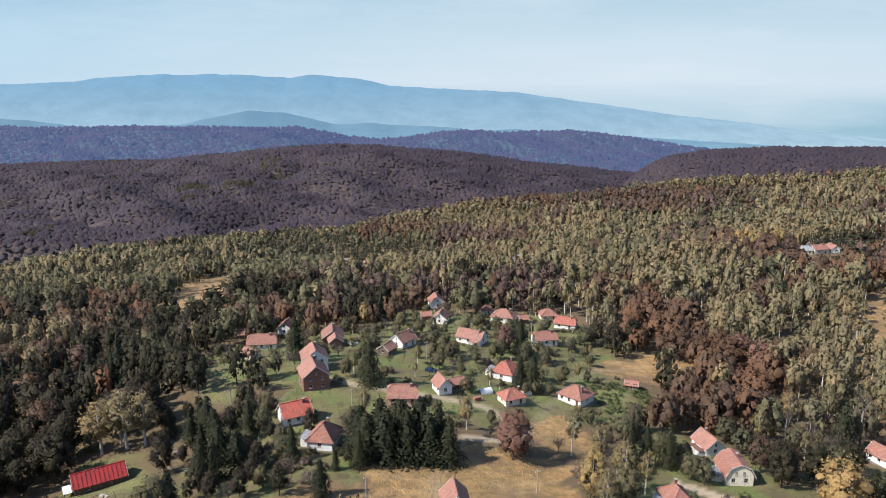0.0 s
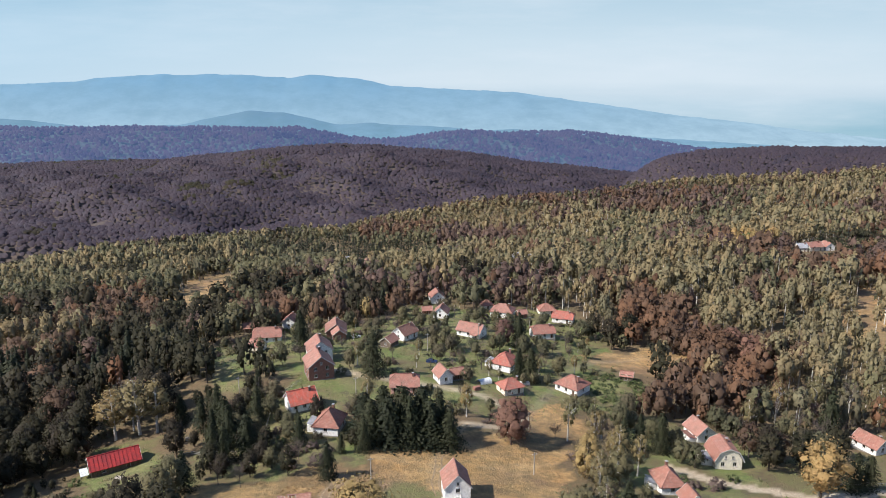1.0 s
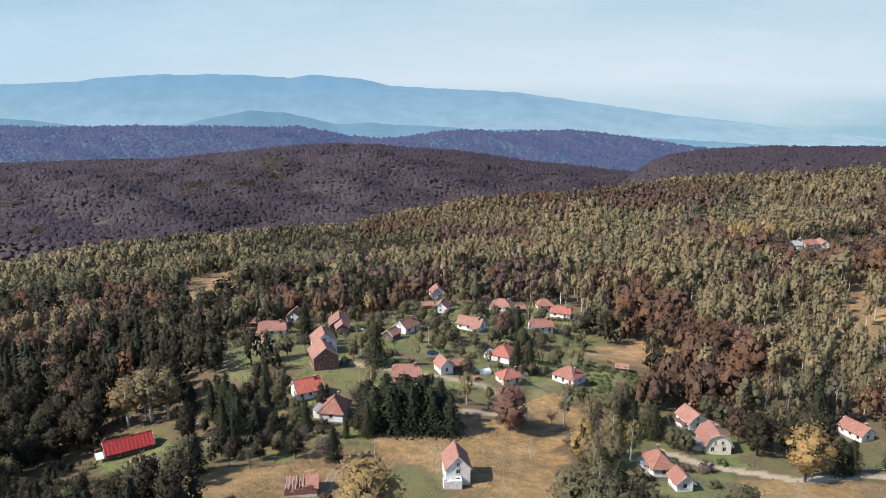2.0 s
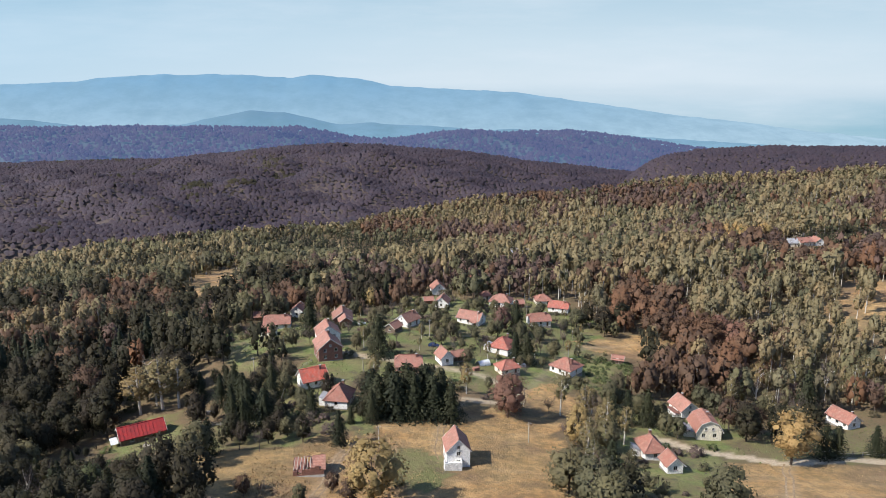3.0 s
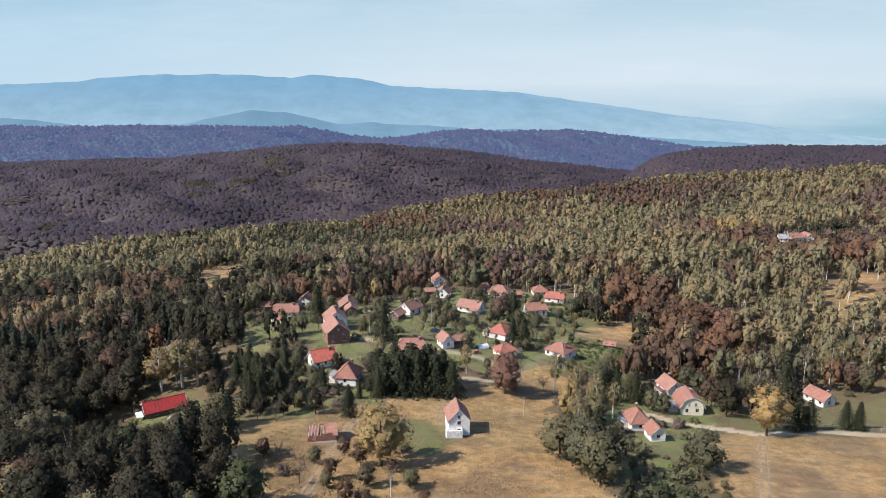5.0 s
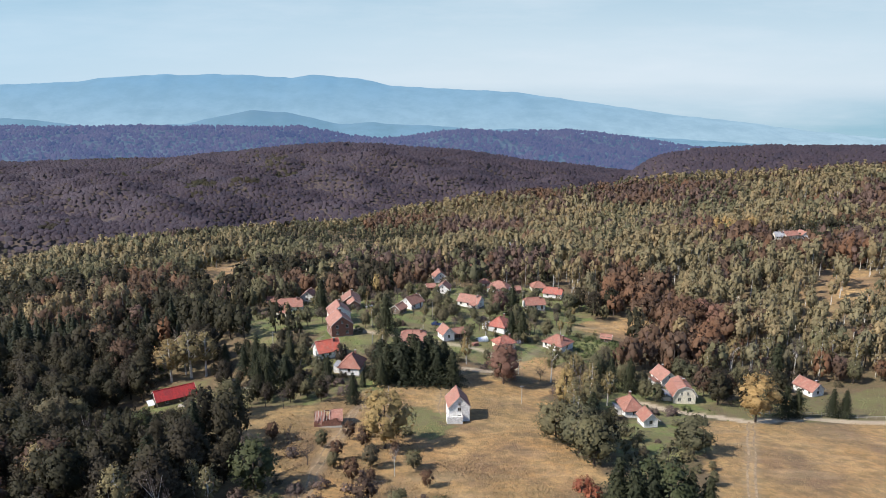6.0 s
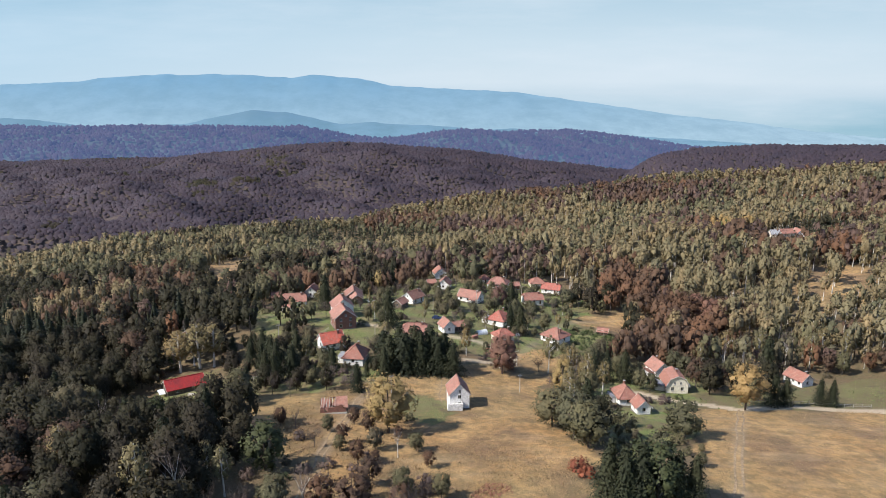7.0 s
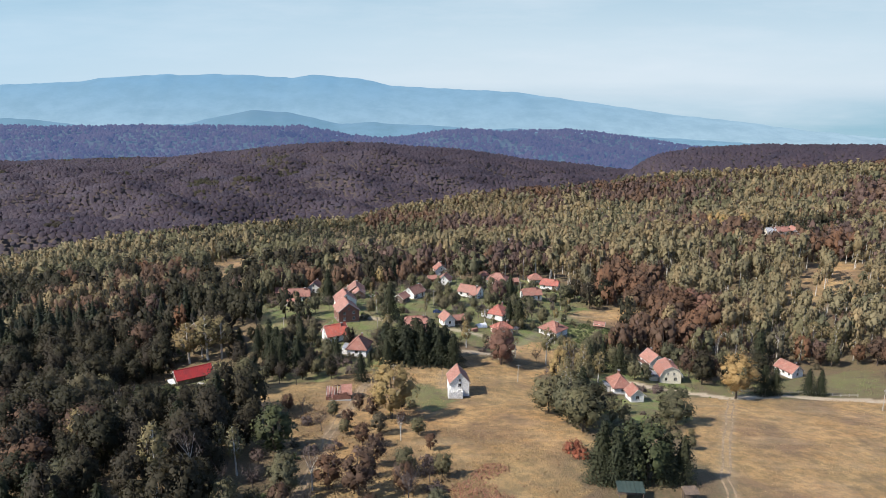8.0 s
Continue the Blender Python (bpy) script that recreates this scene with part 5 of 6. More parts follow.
GROVES = [  # groves of one kind: x, y, half width, half depth, shares
    (97, 285, 20, 40, {"beech": 0.94, "bare": 0.06}), (106, 246, 20, 26, {"beech": 0.85, "olive": 0.1, "bare": 0.05}), (93, 356, 18, 20, {"beech": 0.8, "birch": 0.2}),
    (72, 255, 11, 34, {"dark": 0.5, "olive": 0.5}), (132, 356, 36, 30, {"birch": 0.85, "olive": 0.15}), (224, 512, 28, 24, {"gold": 0.85, "green": 0.15}),
    (308, 512, 44, 26, {"spruce": 0.8, "dark": 0.2}), (108, 500, 44, 50, {"olive": 0.7, "birch": 0.3}), (-40, 650, 44, 48, {"spruce": 1.0}),
    (215, 470, 50, 26, {"beech": 0.8, "bare": 0.2}), (160, 268, 26, 34, {"birch": 0.6, "olive": 0.4}), (200, 340, 26, 30, {"birch": 0.7, "beech": 0.3}),
    (60, 560, 40, 40, {"beech": 0.6, "bare": 0.4}), (-20, 420, 26, 40, {"birch": 0.8, "olive": 0.2}), (-38, 330, 12, 24, {"dark": 0.6, "spruce": 0.4}),
    (14, 400, 14, 40, {"dark": 0.6, "olive": 0.4}), (40, 350, 12, 18, {"beech": 0.4, "bare": 0.6})]


def species(x, y):
    """The mix of trees hereabouts: kinds and their shares."""
    a, b_ = wave(x, y, 190, 0.7), wave(x, y, 95, 2.9)
    for gx_, gy_, rx_, ry_, mix_ in GROVES:
        if abs(x - gx_) < 1.4 * rx_ and abs(y - gy_) < 1.4 * ry_ and np.hypot((x - gx_) / rx_, (y - gy_) / ry_) < 1 + 0.3 * ripple(x, y, 31, gx_):
            return mix_
    if y < brow_y(x) + 75:
        k = {"birch": 0.34, "olive": 0.30, "beech": 0.12, "spruce": 0.07, "bare": 0.12, "gold": 0.05}
        # Dark kinds grow in the west; their large share also imitates shade there.
        if x < -45 and y < 240:
            k = {"spruce": 0.26, "dark": 0.52, "olive": 0.07, "birch": 0.05, "bare": 0.04, "beech": 0.09}
        elif x < -70 and y < 420:
            k = {"spruce": 0.12, "dark": 0.48, "olive": 0.14, "birch": 0.03, "bare": 0.05, "beech": 0.18}
        elif x < -60:
            k = {"olive": 0.46, "birch": 0.34, "dark": 0.14, "bare": 0.05, "beech": 0.06}
        elif 62 < x < 190 and 195 < y < 330:
            k = {"beech": 0.24, "birch": 0.40, "olive": 0.22, "bare": 0.12, "spruce": 0.02}
        elif x > 60 and y > 330:
            k = {"birch": 0.36, "olive": 0.22, "beech": 0.22, "bare": 0.14, "spruce": 0.06}
        if y > 690 + 0.25 * x and x > -100:
            k = {"bare": 0.36, "birch": 0.26, "beech": 0.26, "olive": 0.10, "spruce": 0.02}
        if -190 < x < -10 and 640 < y < 780 or 300 < x < 380 and 490 < y < 560:
            k = {"spruce": 0.7, "olive": 0.3}
        k = dict(k)
        if a > 0.15 and x > -60:
            k["beech"], k["bare"], k["birch"] = k.get("beech", 0) * 1.8, k.get("bare", 0) * 2.5, k.get("birch", 0) * 0.7
        if a < -0.15 and x > -70:
            k["birch"], k["beech"], k["bare"] = k.get("birch", 0) * 3, k.get("beech", 0) * 0.3, k.get("bare", 0) * 0.3
        if b_ > 0.3:
            k["spruce"] = k.get("spruce", 0) * 3 + 0.05
        if b_ < -0.35:
            k["olive"] = k.get("olive", 0) * 3
        return {kind_: share_ ** 1.5 for kind_, share_ in k.items()}
    # Dark trees mixed in, standing in for shade on the hill's west.
    if x < -350 and wave(x, y, 300, 1.3) > -0.1:
        return {"bare": 0.88, "dark": 0.12}
    return {"bare": 1.0} if not (-520 < x < -250 and 1850 < y < 1960 and b_ > 0) else {"spruce": 0.4, "bare": 0.6}


def pick(x, y):
    """A kind for a tree at (x, y): trees stand in groves of about 50 metres, with strays among them."""
    k = species(x, y)
    names = list(k)
    w = np.cumsum([k[q] for q in names])
    gx_, gy_ = (x + 14 * wave(x, y, 60, 0.3)) / 50, (y + 18 * wave(x, y, 70, 2.2)) / 58
    cell = math.sin(math.floor(gx_) * 127.1 + math.floor(gy_) * 311.7) * 43758.5453
    u = cell - math.floor(cell) if rng.uniform() < 0.74 else rng.uniform()
    return names[int(np.searchsorted(w, min(u, 0.9999) * w[-1]))]


def scatter(y0, y1, gap, jitter=0.48):
    """Places over the visible land from y0 to y1, about gap metres apart, rows offset."""
    out, y, odd = [], y0, 0
    while y < y1:
        half = 0.67 * (y + 66) + 30
        xs = np.arange(-half, half, gap) + (gap / 2 if odd else 0)
        out.append(np.c_[xs + rng.uniform(-jitter, jitter, len(xs)) * gap, y + rng.uniform(-jitter, jitter, len(xs)) * gap])
        y, odd = y + gap * 0.87, 1 - odd
    return np.concatenate(out)


# Near woods and gardens: single trees and bushes.
for x, y in scatter(52, 196, 6.2):
    if any(inside(np.array(x), np.array(y), o) for o in OPEN) or inside(np.array(x), np.array(y), VILLAGE) or not free(x, y):
        continue
    if -24 < x < 34 and y < 170 or min((x - a) ** 2 + (y - b_) ** 2 for a, b_ in PLANTED) < 10:
        continue
    if 24 < x < 57 and y < 98 or x > 50 and y < 62:
        continue
    if 45 < x < 84 and 120 < y < 196 and rng.uniform() < 0.55 or abs(x + 8) < 12 and y < 60:
        continue
    key = pick(x, y)
    if any(abs(x - a) < r + 0.5 and b_ - 32 < y < b_ for a, b_, r in BUILT):
        near_ = any(abs(x - a) < r + 0.5 and b_ - 18 < y < b_ for a, b_, r in BUILT)
        plant(("bush", "green_bush", "brown_bush")[int(rng.integers(3))], x, y, rng.uniform(1.0, 2.2) if near_ else rng.uniform(2.0, 4.0))
        continue
    if inside(np.array(x), np.array(y), SLOPE_GARDENS):
        continue
    if x < -48:
        plant(key, x, y, rng.uniform(4, 8) if x > -82 and y > 158 else rng.uniform(9.5, 16.5))
        continue
    if 38 < x < 66 and y < 138:
        key = key if key in ("olive", "bare", "dark", "spruce") else "olive"
        plant(key if rng.uniform() < 0.5 else "bush", x, y, rng.uniform(2.0, 4.5))
        continue
    plant(key if rng.uniform() < 0.7 else ("bush", "brown_bush", "green_bush")[int(rng.integers(3))], x, y)
for x, y in scatter(180, 345, 5.6):
    if not inside(np.array(x), np.array(y), VILLAGE) or not free(x, y, 1.0) or any(inside(np.array(x), np.array(y), o) for o in OPEN):
        continue
    if min((x - a) ** 2 + (y - b_) ** 2 for a, b_ in PLANTED) < 9 or rng.uniform() < 0.24:
        continue
    key = ("bush", "green_bush", "olive", "olive", "bare", "bare", "brown_bush", "bush", "birch", "olive")[int(rng.integers(10))]
    room = min([0.36 * (b_ - y) - 0.5 for a, b_, r in BUILT if abs(x - a) < r + 0.5 and b_ - 28 < y < b_] + [10.0])
    if room < 1.0:
        continue
    key = "bush" if room < 3.0 else key
    plant(key, x, y, min(room, rng.uniform(1.2, 3.0) if "bush" in key else rng.uniform(4.5, 8.5)))

# Nettles and brambles in low green mounds.
for x, y in scatter(192, 244, 3.4):
    if inside(np.array(x), np.array(y), NETTLES) and free(x, y, 0.3):
        plant("green_bush", x, y, rng.uniform(0.7, 1.5), 1.4)

# Orchards and thickets on the slope below the red-roofed house, and scrub on the near meadow.
for x, y in scatter(120, 200, 5.0):
    if not inside(np.array(x), np.array(y), SLOPE_GARDENS) or not free(x, y, 0.6):
        continue
    if min((x - a) ** 2 + (y - b_) ** 2 for a, b_ in PLANTED) < 5:
        continue
    room = min([0.42 * (b_ - y) for a, b_, r in BUILT if abs(x - a) < r + 1 and b_ - 34 < y < b_] + [14.0])
    key = ("olive", "dark", "bare", "spruce", "olive", "dark", "brown_bush", "spruce")[int(rng.integers(8))]
    tall = rng.uniform(2.0, 3.6) if "bush" in key else rng.uniform(9, 13.5) if key == "spruce" else rng.uniform(5.0, 9.5)
    plant("bush" if room < 3.0 else key, x, y, max(1.0, min(tall, room)))
for x, y in scatter(52, 126, 5.6):
    if not -47 < x < 1 - 0.14 * (y - 52) or rng.uniform() < 0.12 + (0.42 if y > 90 else 0) or not free(x, y, 1.0):
        continue
    if min((x - a) ** 2 + (y - b_) ** 2 for a, b_ in PLANTED) < 12:
        continue
    key = ("brown_bush", "bush", "bare", "olive", "beech", "dark", "brown_bush", "beech")[int(rng.integers(8))]
    plant(key, x, y, rng.uniform(1.8, 3.6) if "bush" in key else rng.uniform(5.0, 9.5) * (1.0 if y < 80 else 0.7))

# Woods beyond: joined, with coarser leaves farther off.
def simple(key, leaves_n, size, h):
    """A tree for the woods: a dense inner mass and loose leaves round it."""
    trunk = tube((0, 0, -0.6), (0, 0, h * 0.8), h * 0.018 + 0.03, 0.03, 3)
    if key == "spruce":
        return spruce(h, h * 0.21, max(4, leaves_n // 7), 6 if leaves_n > 30 else 4)[0], trunk
    wide, low, droop = {"birch": (0.15, 0.36, 0.8), "gold": (0.19, 0.15, 0.6), "bare": (0.24, 0.12, 0.5), "beech": (0.28, 0.10, 0.3)}.get(key, (0.24, 0.08, 0.5))
    if leaves_n < 4:
        return lump(h * 0.96, h * wide * 1.12, low, 0.34, 1, 0.1), trunk
    slim = key in ("birch", "gold")
    lobes = 16 if leaves_n > 100 else 5 if leaves_n > 40 else 4 if leaves_n > 12 else 2
    return lobed(h, h * wide * (1.25 if lobes > 4 else 1.1), low, lobes, leaves_n, size, droop, 0.45 if slim else 0.2, 2.3 if slim else 1.7, 0.4 if lobes > 10 else 0.3, 0.66 if lobes > 10 else 0.76), trunk


def woods(name, label, places, leaves_n, size, heights, trunks=True, mats=M_WOODS, variants=5, slope=0.0, broad=1.0):
    """One stretch of woodland as a single mesh for each kind of tree."""
    by = {}
    for x, y in places:
        by.setdefault(pick(x, y), []).append((x, y))
    for key, where in by.items():
        vs, fs, ns, sl, ti, n = [], [], [], [], [], 0
        where = np.array(where)
        which = rng.integers(variants, size=len(where))
        for i in range(variants):
            (cv, cf, cn), (tv, tf, tn) = simple(key, leaves_n, size, 10.0)
            p = where[which == i]
            if not len(p):
                continue
            v, f, q = (np.r_[cv, tv], np.r_[cf, tf + len(cv)], np.r_[cn, tn]) if trunks else (cv, cf, cn)
            k, x, y = len(p), p[:, 0], p[:, 1]
            lie = np.c_[(ground_z(x - 15, y) - ground_z(x + 15, y)) / 30, (ground_z(x, y - 15) - ground_z(x, y + 15)) / 30, np.ones(k)]
            s = (heights[0] + (heights[1] - heights[0]) * rng.uniform(size=k) ** 1.3) / 10 * (1.15 if key in ("birch", "spruce") else 1.0)
            a, w = rng.uniform(0, 6.28, k), s * rng.uniform(0.85, 1.2, k) * broad
            ca, sa = np.cos(a)[:, None], np.sin(a)[:, None]
            turned = np.stack([(v[:, 0] * ca - v[:, 1] * sa) * w[:, None] + x[:, None], (v[:, 0] * sa + v[:, 1] * ca) * w[:, None] + y[:, None], v[:, 2] * s[:, None] + ground_z(x, y)[:, None]], -1)
            facing = np.stack([q[:, 0] * ca - q[:, 1] * sa, q[:, 0] * sa + q[:, 1] * ca, q[:, 2] + 0 * ca], -1) * (1 - slope) + lie[:, None] * slope
            vs.append(turned.reshape(-1, 3)), ns.append(facing.reshape(-1, 3))
            fs.append((f[None] + (n + np.arange(k) * len(v))[:, None, None]).reshape(-1, 3))
            sl.append(np.tile(np.r_[np.zeros(len(cf), int), np.ones(len(f) - len(cf), int)], k))
            tone = np.clip(0.5 + 0.5 * ripple(x, y, 140, len(key)) + rng.normal(0, 0.16, k), 0, 1)
            ti.append(np.repeat(tone, len(v)))
            n += k * len(v)
        bark = M_BIRCH_BARK if key == "birch" else M_TWIG if key in ("bare", "beech") else M_BARK
        ob = new(name, sheet_mesh(name, np.concatenate(vs), np.concatenate(fs), [mats[key], bark], np.concatenate(sl), {"tint": np.concatenate(ti)}, np.concatenate(ns) / np.linalg.norm(np.concatenate(ns), axis=1)[:, None]))
        tagged(ob, label % {"spruce": "dark spruce", "birch": "yellowing birch", "olive": "dull green broadleaf", "beech": "rust-brown beech", "bare": "leafless grey-brown", "gold": "golden", "green": "green", "dark": "dense dark green"}[key], "woodland", kind="stuff")


def wooded(p, thin=0.0):
    x, y = p[:, 0], p[:, 1]
    ok = (rng.uniform(size=len(x)) > thin) & (y < brow_y(x) + 70)
    ok &= ripple(x, y, 55, 8.0) + 0.5 * ripple(x, y, 23, 3.0) + rng.uniform(-0.4, 0.4, len(x)) > -0.72
    for o in OPEN + [VILLAGE]:
        ok &= ~soft_inside(x, y, o)
    for a, b_ in PLANTED:
        if b_ > 198:
            ok &= np.hypot(x - a, y - b_) > 3.5
    ok &= ~(soft_inside(x, y, CLEARING_EAST) & (rng.uniform(size=len(x)) < 0.86))
    for a, b_, r in BUILT:
        ok &= np.hypot(x - a, (y - b_)) > r + 1.5
        ok &= ~((np.abs(x - a) < r * (0.9 if b_ < 450 else 1.5)) & (y < b_) & (y > b_ - (22 if b_ < 450 else 60)))
        if b_ > 450:  # pasture below the outlying farms
            dx, dy = -a / math.hypot(a, b_ + 30), -(b_ + 30) / math.hypot(a, b_ + 30)
            down, across = (x - a) * dx + (y - b_) * dy, (x - a) * dy - (y - b_) * dx
            ok &= ~((down > 0) & (down < 105) & (np.abs(across) < r * 1.25))
    return p[ok]


woods("near_wood", "%s trees of the wood round the village", wooded(scatter(198, 330, 6.4)), 230, 0.5, (7, 17))
woods("middle_wood", "%s trees of the wood beyond the village", wooded(scatter(330, 520, 6.0)), 40, 0.8, (7.5, 18))
woods("upper_wood", "%s trees of the wood on the far slope", wooded(scatter(520, 780, 6.8)), 13, 1.15, (8, 18), variants=10, slope=0.1)
woods("brow_wood", "%s trees of the wood along the hill's brow", wooded(scatter(780, 1160, 7.4)), 9, 1.8, (8, 16), trunks=False, variants=10, slope=0.15)
far = scatter(960, 2050, 9.6)
far = far[far[:, 1] > np.maximum(1160 - 260 * ease(-250, -500, far[:, 0]), brow_y(far[:, 0]) + 60)]
far = far[~((far[:, 0] > 200) & (far[:, 1] < 1430))]
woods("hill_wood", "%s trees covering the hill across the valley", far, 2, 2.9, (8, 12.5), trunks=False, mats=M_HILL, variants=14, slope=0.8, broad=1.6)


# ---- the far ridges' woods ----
# Distance haze painted in: dimmed leaf tones under a blue glow.
M_FAR_HAZED = {}
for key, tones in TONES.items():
    m, n, l, b = material(key + "_far_leaves_hazed", 1.0)
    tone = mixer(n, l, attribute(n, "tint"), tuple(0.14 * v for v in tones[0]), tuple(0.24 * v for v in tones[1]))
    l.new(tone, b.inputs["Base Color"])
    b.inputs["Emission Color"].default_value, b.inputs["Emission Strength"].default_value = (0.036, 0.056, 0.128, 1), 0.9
    M_FAR_HAZED[key] = m
woods("ridge_wood", "%s woods on the distant ridges", scatter(2050, 3060, 18), 2, 5.0, (13, 22), trunks=False, mats=M_FAR_HAZED, slope=0.75, broad=1.5)


# ---- wheel tracks through the meadows ----
def wheel_tracks(line, label, mat, width=0.55, gauge=0.8):
    """Two worn ribbons along a lane, uneven at their edges, lying just over the grass."""
    pts = []
    for (ax, ay), (bx, by) in zip(line, line[1:]):
        n_ = max(2, int(math.hypot(bx - ax, by - ay) / 1.2))
        pts += [(ax + (bx - ax) * k / n_, ay + (by - ay) * k / n_) for k in range(n_)]
    p = np.array(pts + [line[-1]])
    p = p + 0.5 * np.c_[ripple(p[:, 0], p[:, 1], 17, 1.0), ripple(p[:, 0], p[:, 1], 23, 2.0)]
    d = np.gradient(p, axis=0)
    side = np.c_[-d[:, 1], d[:, 0]] / np.linalg.norm(d, axis=1)[:, None]
    for s_ in (-gauge, gauge):
        w = width * rng.uniform(0.55, 1.2, (len(p), 2)) / 2
        a, b_ = p + side * (s_ - w[:, :1]), p + side * (s_ + w[:, 1:])
        v = np.stack([np.c_[a, ground_z(a[:, 0], a[:, 1]) + 0.05], np.c_[b_, ground_z(b_[:, 0], b_[:, 1]) + 0.05]], 1).reshape(-1, 3)
        i = np.arange(len(p) - 1)[:, None] * 2
        tagged(new("wheel_track", sheet_mesh("wheel_track", v, i + np.array([[0, 2, 3, 1]]), [mat])), label, "track", kind="structure")


M_RUT = plain("worn_earth", (0.40, 0.29, 0.17), (0.26, 0.18, 0.10), 0.6, 0.97)
wheel_tracks(TRACK_EAST, "pale wheel track worn through dry grass", M_RUT)
wheel_tracks(TRACK_WEST, "earthen wheel track beside a ruin", M_RUT, 0.5)
wheel_tracks(TRACK_MIDDLE, "wheel track across the dry meadow", M_RUT, 0.45)


# ---- things in the village ----
def pole(x, y, h=7.0, arms=1):
    """A wooden line pole with a crossarm and insulators."""
    top = tagged(new("utility_pole"), "pale wooden utility pole with a short crossarm", "pole", "poles of the village line")
    top.matrix_world = pose(x, y, gz(x, y), 0, 0, 20)
    bm = bmesh.new()
    bmesh.ops.create_cone(bm, cap_ends=True, segments=8, radius1=0.16, radius2=0.10, depth=h + 0.6, matrix=pose(0, 0, h / 2 - 0.3))
    part("shaft", bm, M_POLE, top)
    bm = bmesh.new()
    box(bm, -0.7, 0.7, -0.13, -0.03, h - 0.55, h - 0.43)
    arm = part("crossarm", bm, M_POLE, top)
    for k in (-0.55, 0.55):
        bm = bmesh.new()
        bmesh.ops.create_cone(bm, cap_ends=True, segments=6, radius1=0.05, radius2=0.03, depth=0.18, matrix=pose(k, -0.08, h - 0.34))
        part("insulator", bm, M_TARP, arm)
    return Vector((x, y, gz(x, y) + h - 0.3))


def cable(a, b_, sag=0.6):
    cu = bpy.data.curves.new("cable", "CURVE")
    cu.dimensions, cu.bevel_depth, cu.bevel_resolution = "3D", 0.018, 0
    s = cu.splines.new("POLY")
    s.points.add(12)
    for k in range(13):
        u = k / 12
        p = a.lerp(b_, u)
        s.points[k].co = (p.x, p.y, p.z - 4 * sag * u * (1 - u), 1)
    cu.materials.append(M_WIRE)
    tagged(new("cable", cu), "thin black overhead cable between poles", "cable", "cables of the village line")


POLES = [(-62, 191, 6), (-24, 206, 7), (-26.5, 190, 6), (-17, 140, 6), (14, 262, 7), (22, 148, 6), (24, 176, 6), (45, 158, 7), (132, 136, 7), (103, 172, 7), (38, 288, 7), (-6, 240, 7)]
tops = [pole(*q) for q in POLES]
for a, b_ in ((0, 1), (1, 11), (11, 4), (4, 10), (3, 5), (7, 9)):
    cable(tops[a], tops[b_])


def car(x, y, yaw, paint, label):
    """A small saloon: body with cabin, glass, four wheels."""
    top = tagged(new("parked_car"), label, "car")
    top.matrix_world = pose(x, y, gz(x, y) + 0.02, 0, 0, yaw)
    bm = bmesh.new()
    prism(bm, [(-2.0, 0.35), (2.0, 0.35), (2.05, 0.75), (1.0, 0.95), (-1.7, 0.98), (-2.05, 0.8)], -0.82, 0.82)
    prism(bm, [(-1.5, 0.98), (0.85, 0.95), (0.3, 1.42), (-1.1, 1.44)], -0.7, 0.7)
    bmesh.ops.recalc_face_normals(bm, faces=bm.faces)
    bmesh.ops.bevel(bm, geom=list(bm.edges), offset=0.06, segments=2, affect="EDGES")
    body = part("body", bm, paint, top)
    for pts in ([(0.86, 1.0), (0.36, 1.4)], [(-1.52, 1.02), (-1.14, 1.4)]):
        bm = bmesh.new()
        (x0, z0), (x1, z1) = pts
        d = 0.03 if x0 > 0 else -0.03
        v = [bm.verts.new(q) for q in ((x0 + d, -0.6, z0), (x0 + d, 0.6, z0), (x1 + d, 0.55, z1), (x1 + d, -0.55, z1))]
        bm.faces.new(v)
        bmesh.ops.solidify(bm, geom=list(bm.faces), thickness=0.02)
        part("windscreen", bm, M_GLASS, body)
    for sx in (-1.25, 1.3):
        for sy in (-0.78, 0.78):
            bm = bmesh.new()
            bmesh.ops.create_cone(bm, cap_ends=True, segments=14, radius1=0.31, radius2=0.31, depth=0.2, matrix=pose(sx, sy, 0.31, 90))
            w = part("wheel", bm, M_RUBBER, top)
            bm = bmesh.new()
            bmesh.ops.create_cone(bm, cap_ends=True, segments=10, radius1=0.18, radius2=0.18, depth=0.23, matrix=pose(sx, sy, 0.31, 90))
            part("rim", bm, M_METAL_GREY, w)


car(-35.5, 262.5, 15, M_PAINT_WHITE, "small white car parked beside a brick house")
car(-4.2, 227.0, -5, M_PAINT_BLUE, "dark blue car parked beside a garden")

# a white plastic tunnel, open at one end
x, y = 13.6, 212.0
tunnel = tagged(new("polytunnel"), "small arched tunnel of white sheeting in a garden", "greenhouse")
tunnel.matrix_world = pose(x, y, gz(x, y), 0, 0, 28)
bm = bmesh.new()
rings = []
for k in range(2):
    for r in (1.5, 1.42):
        rings.append([bm.verts.new((-2.2 + 4.4 * k, r * math.cos(a), -0.2 + r * 1.15 * math.sin(a))) for a in np.linspace(0, math.pi, 13)])
for j in range(12):
    bm.faces.new((rings[0][j], rings[0][j + 1], rings[2][j + 1], rings[2][j])), bm.faces.new((rings[1][j + 1], rings[1][j], rings[3][j], rings[3][j + 1]))
    bm.faces.new((rings[0][j + 1], rings[0][j], rings[1][j], rings[1][j + 1])), bm.faces.new((rings[2][j], rings[2][j + 1], rings[3][j + 1], rings[3][j]))
part("cover", bm, M_TARP, tunnel)
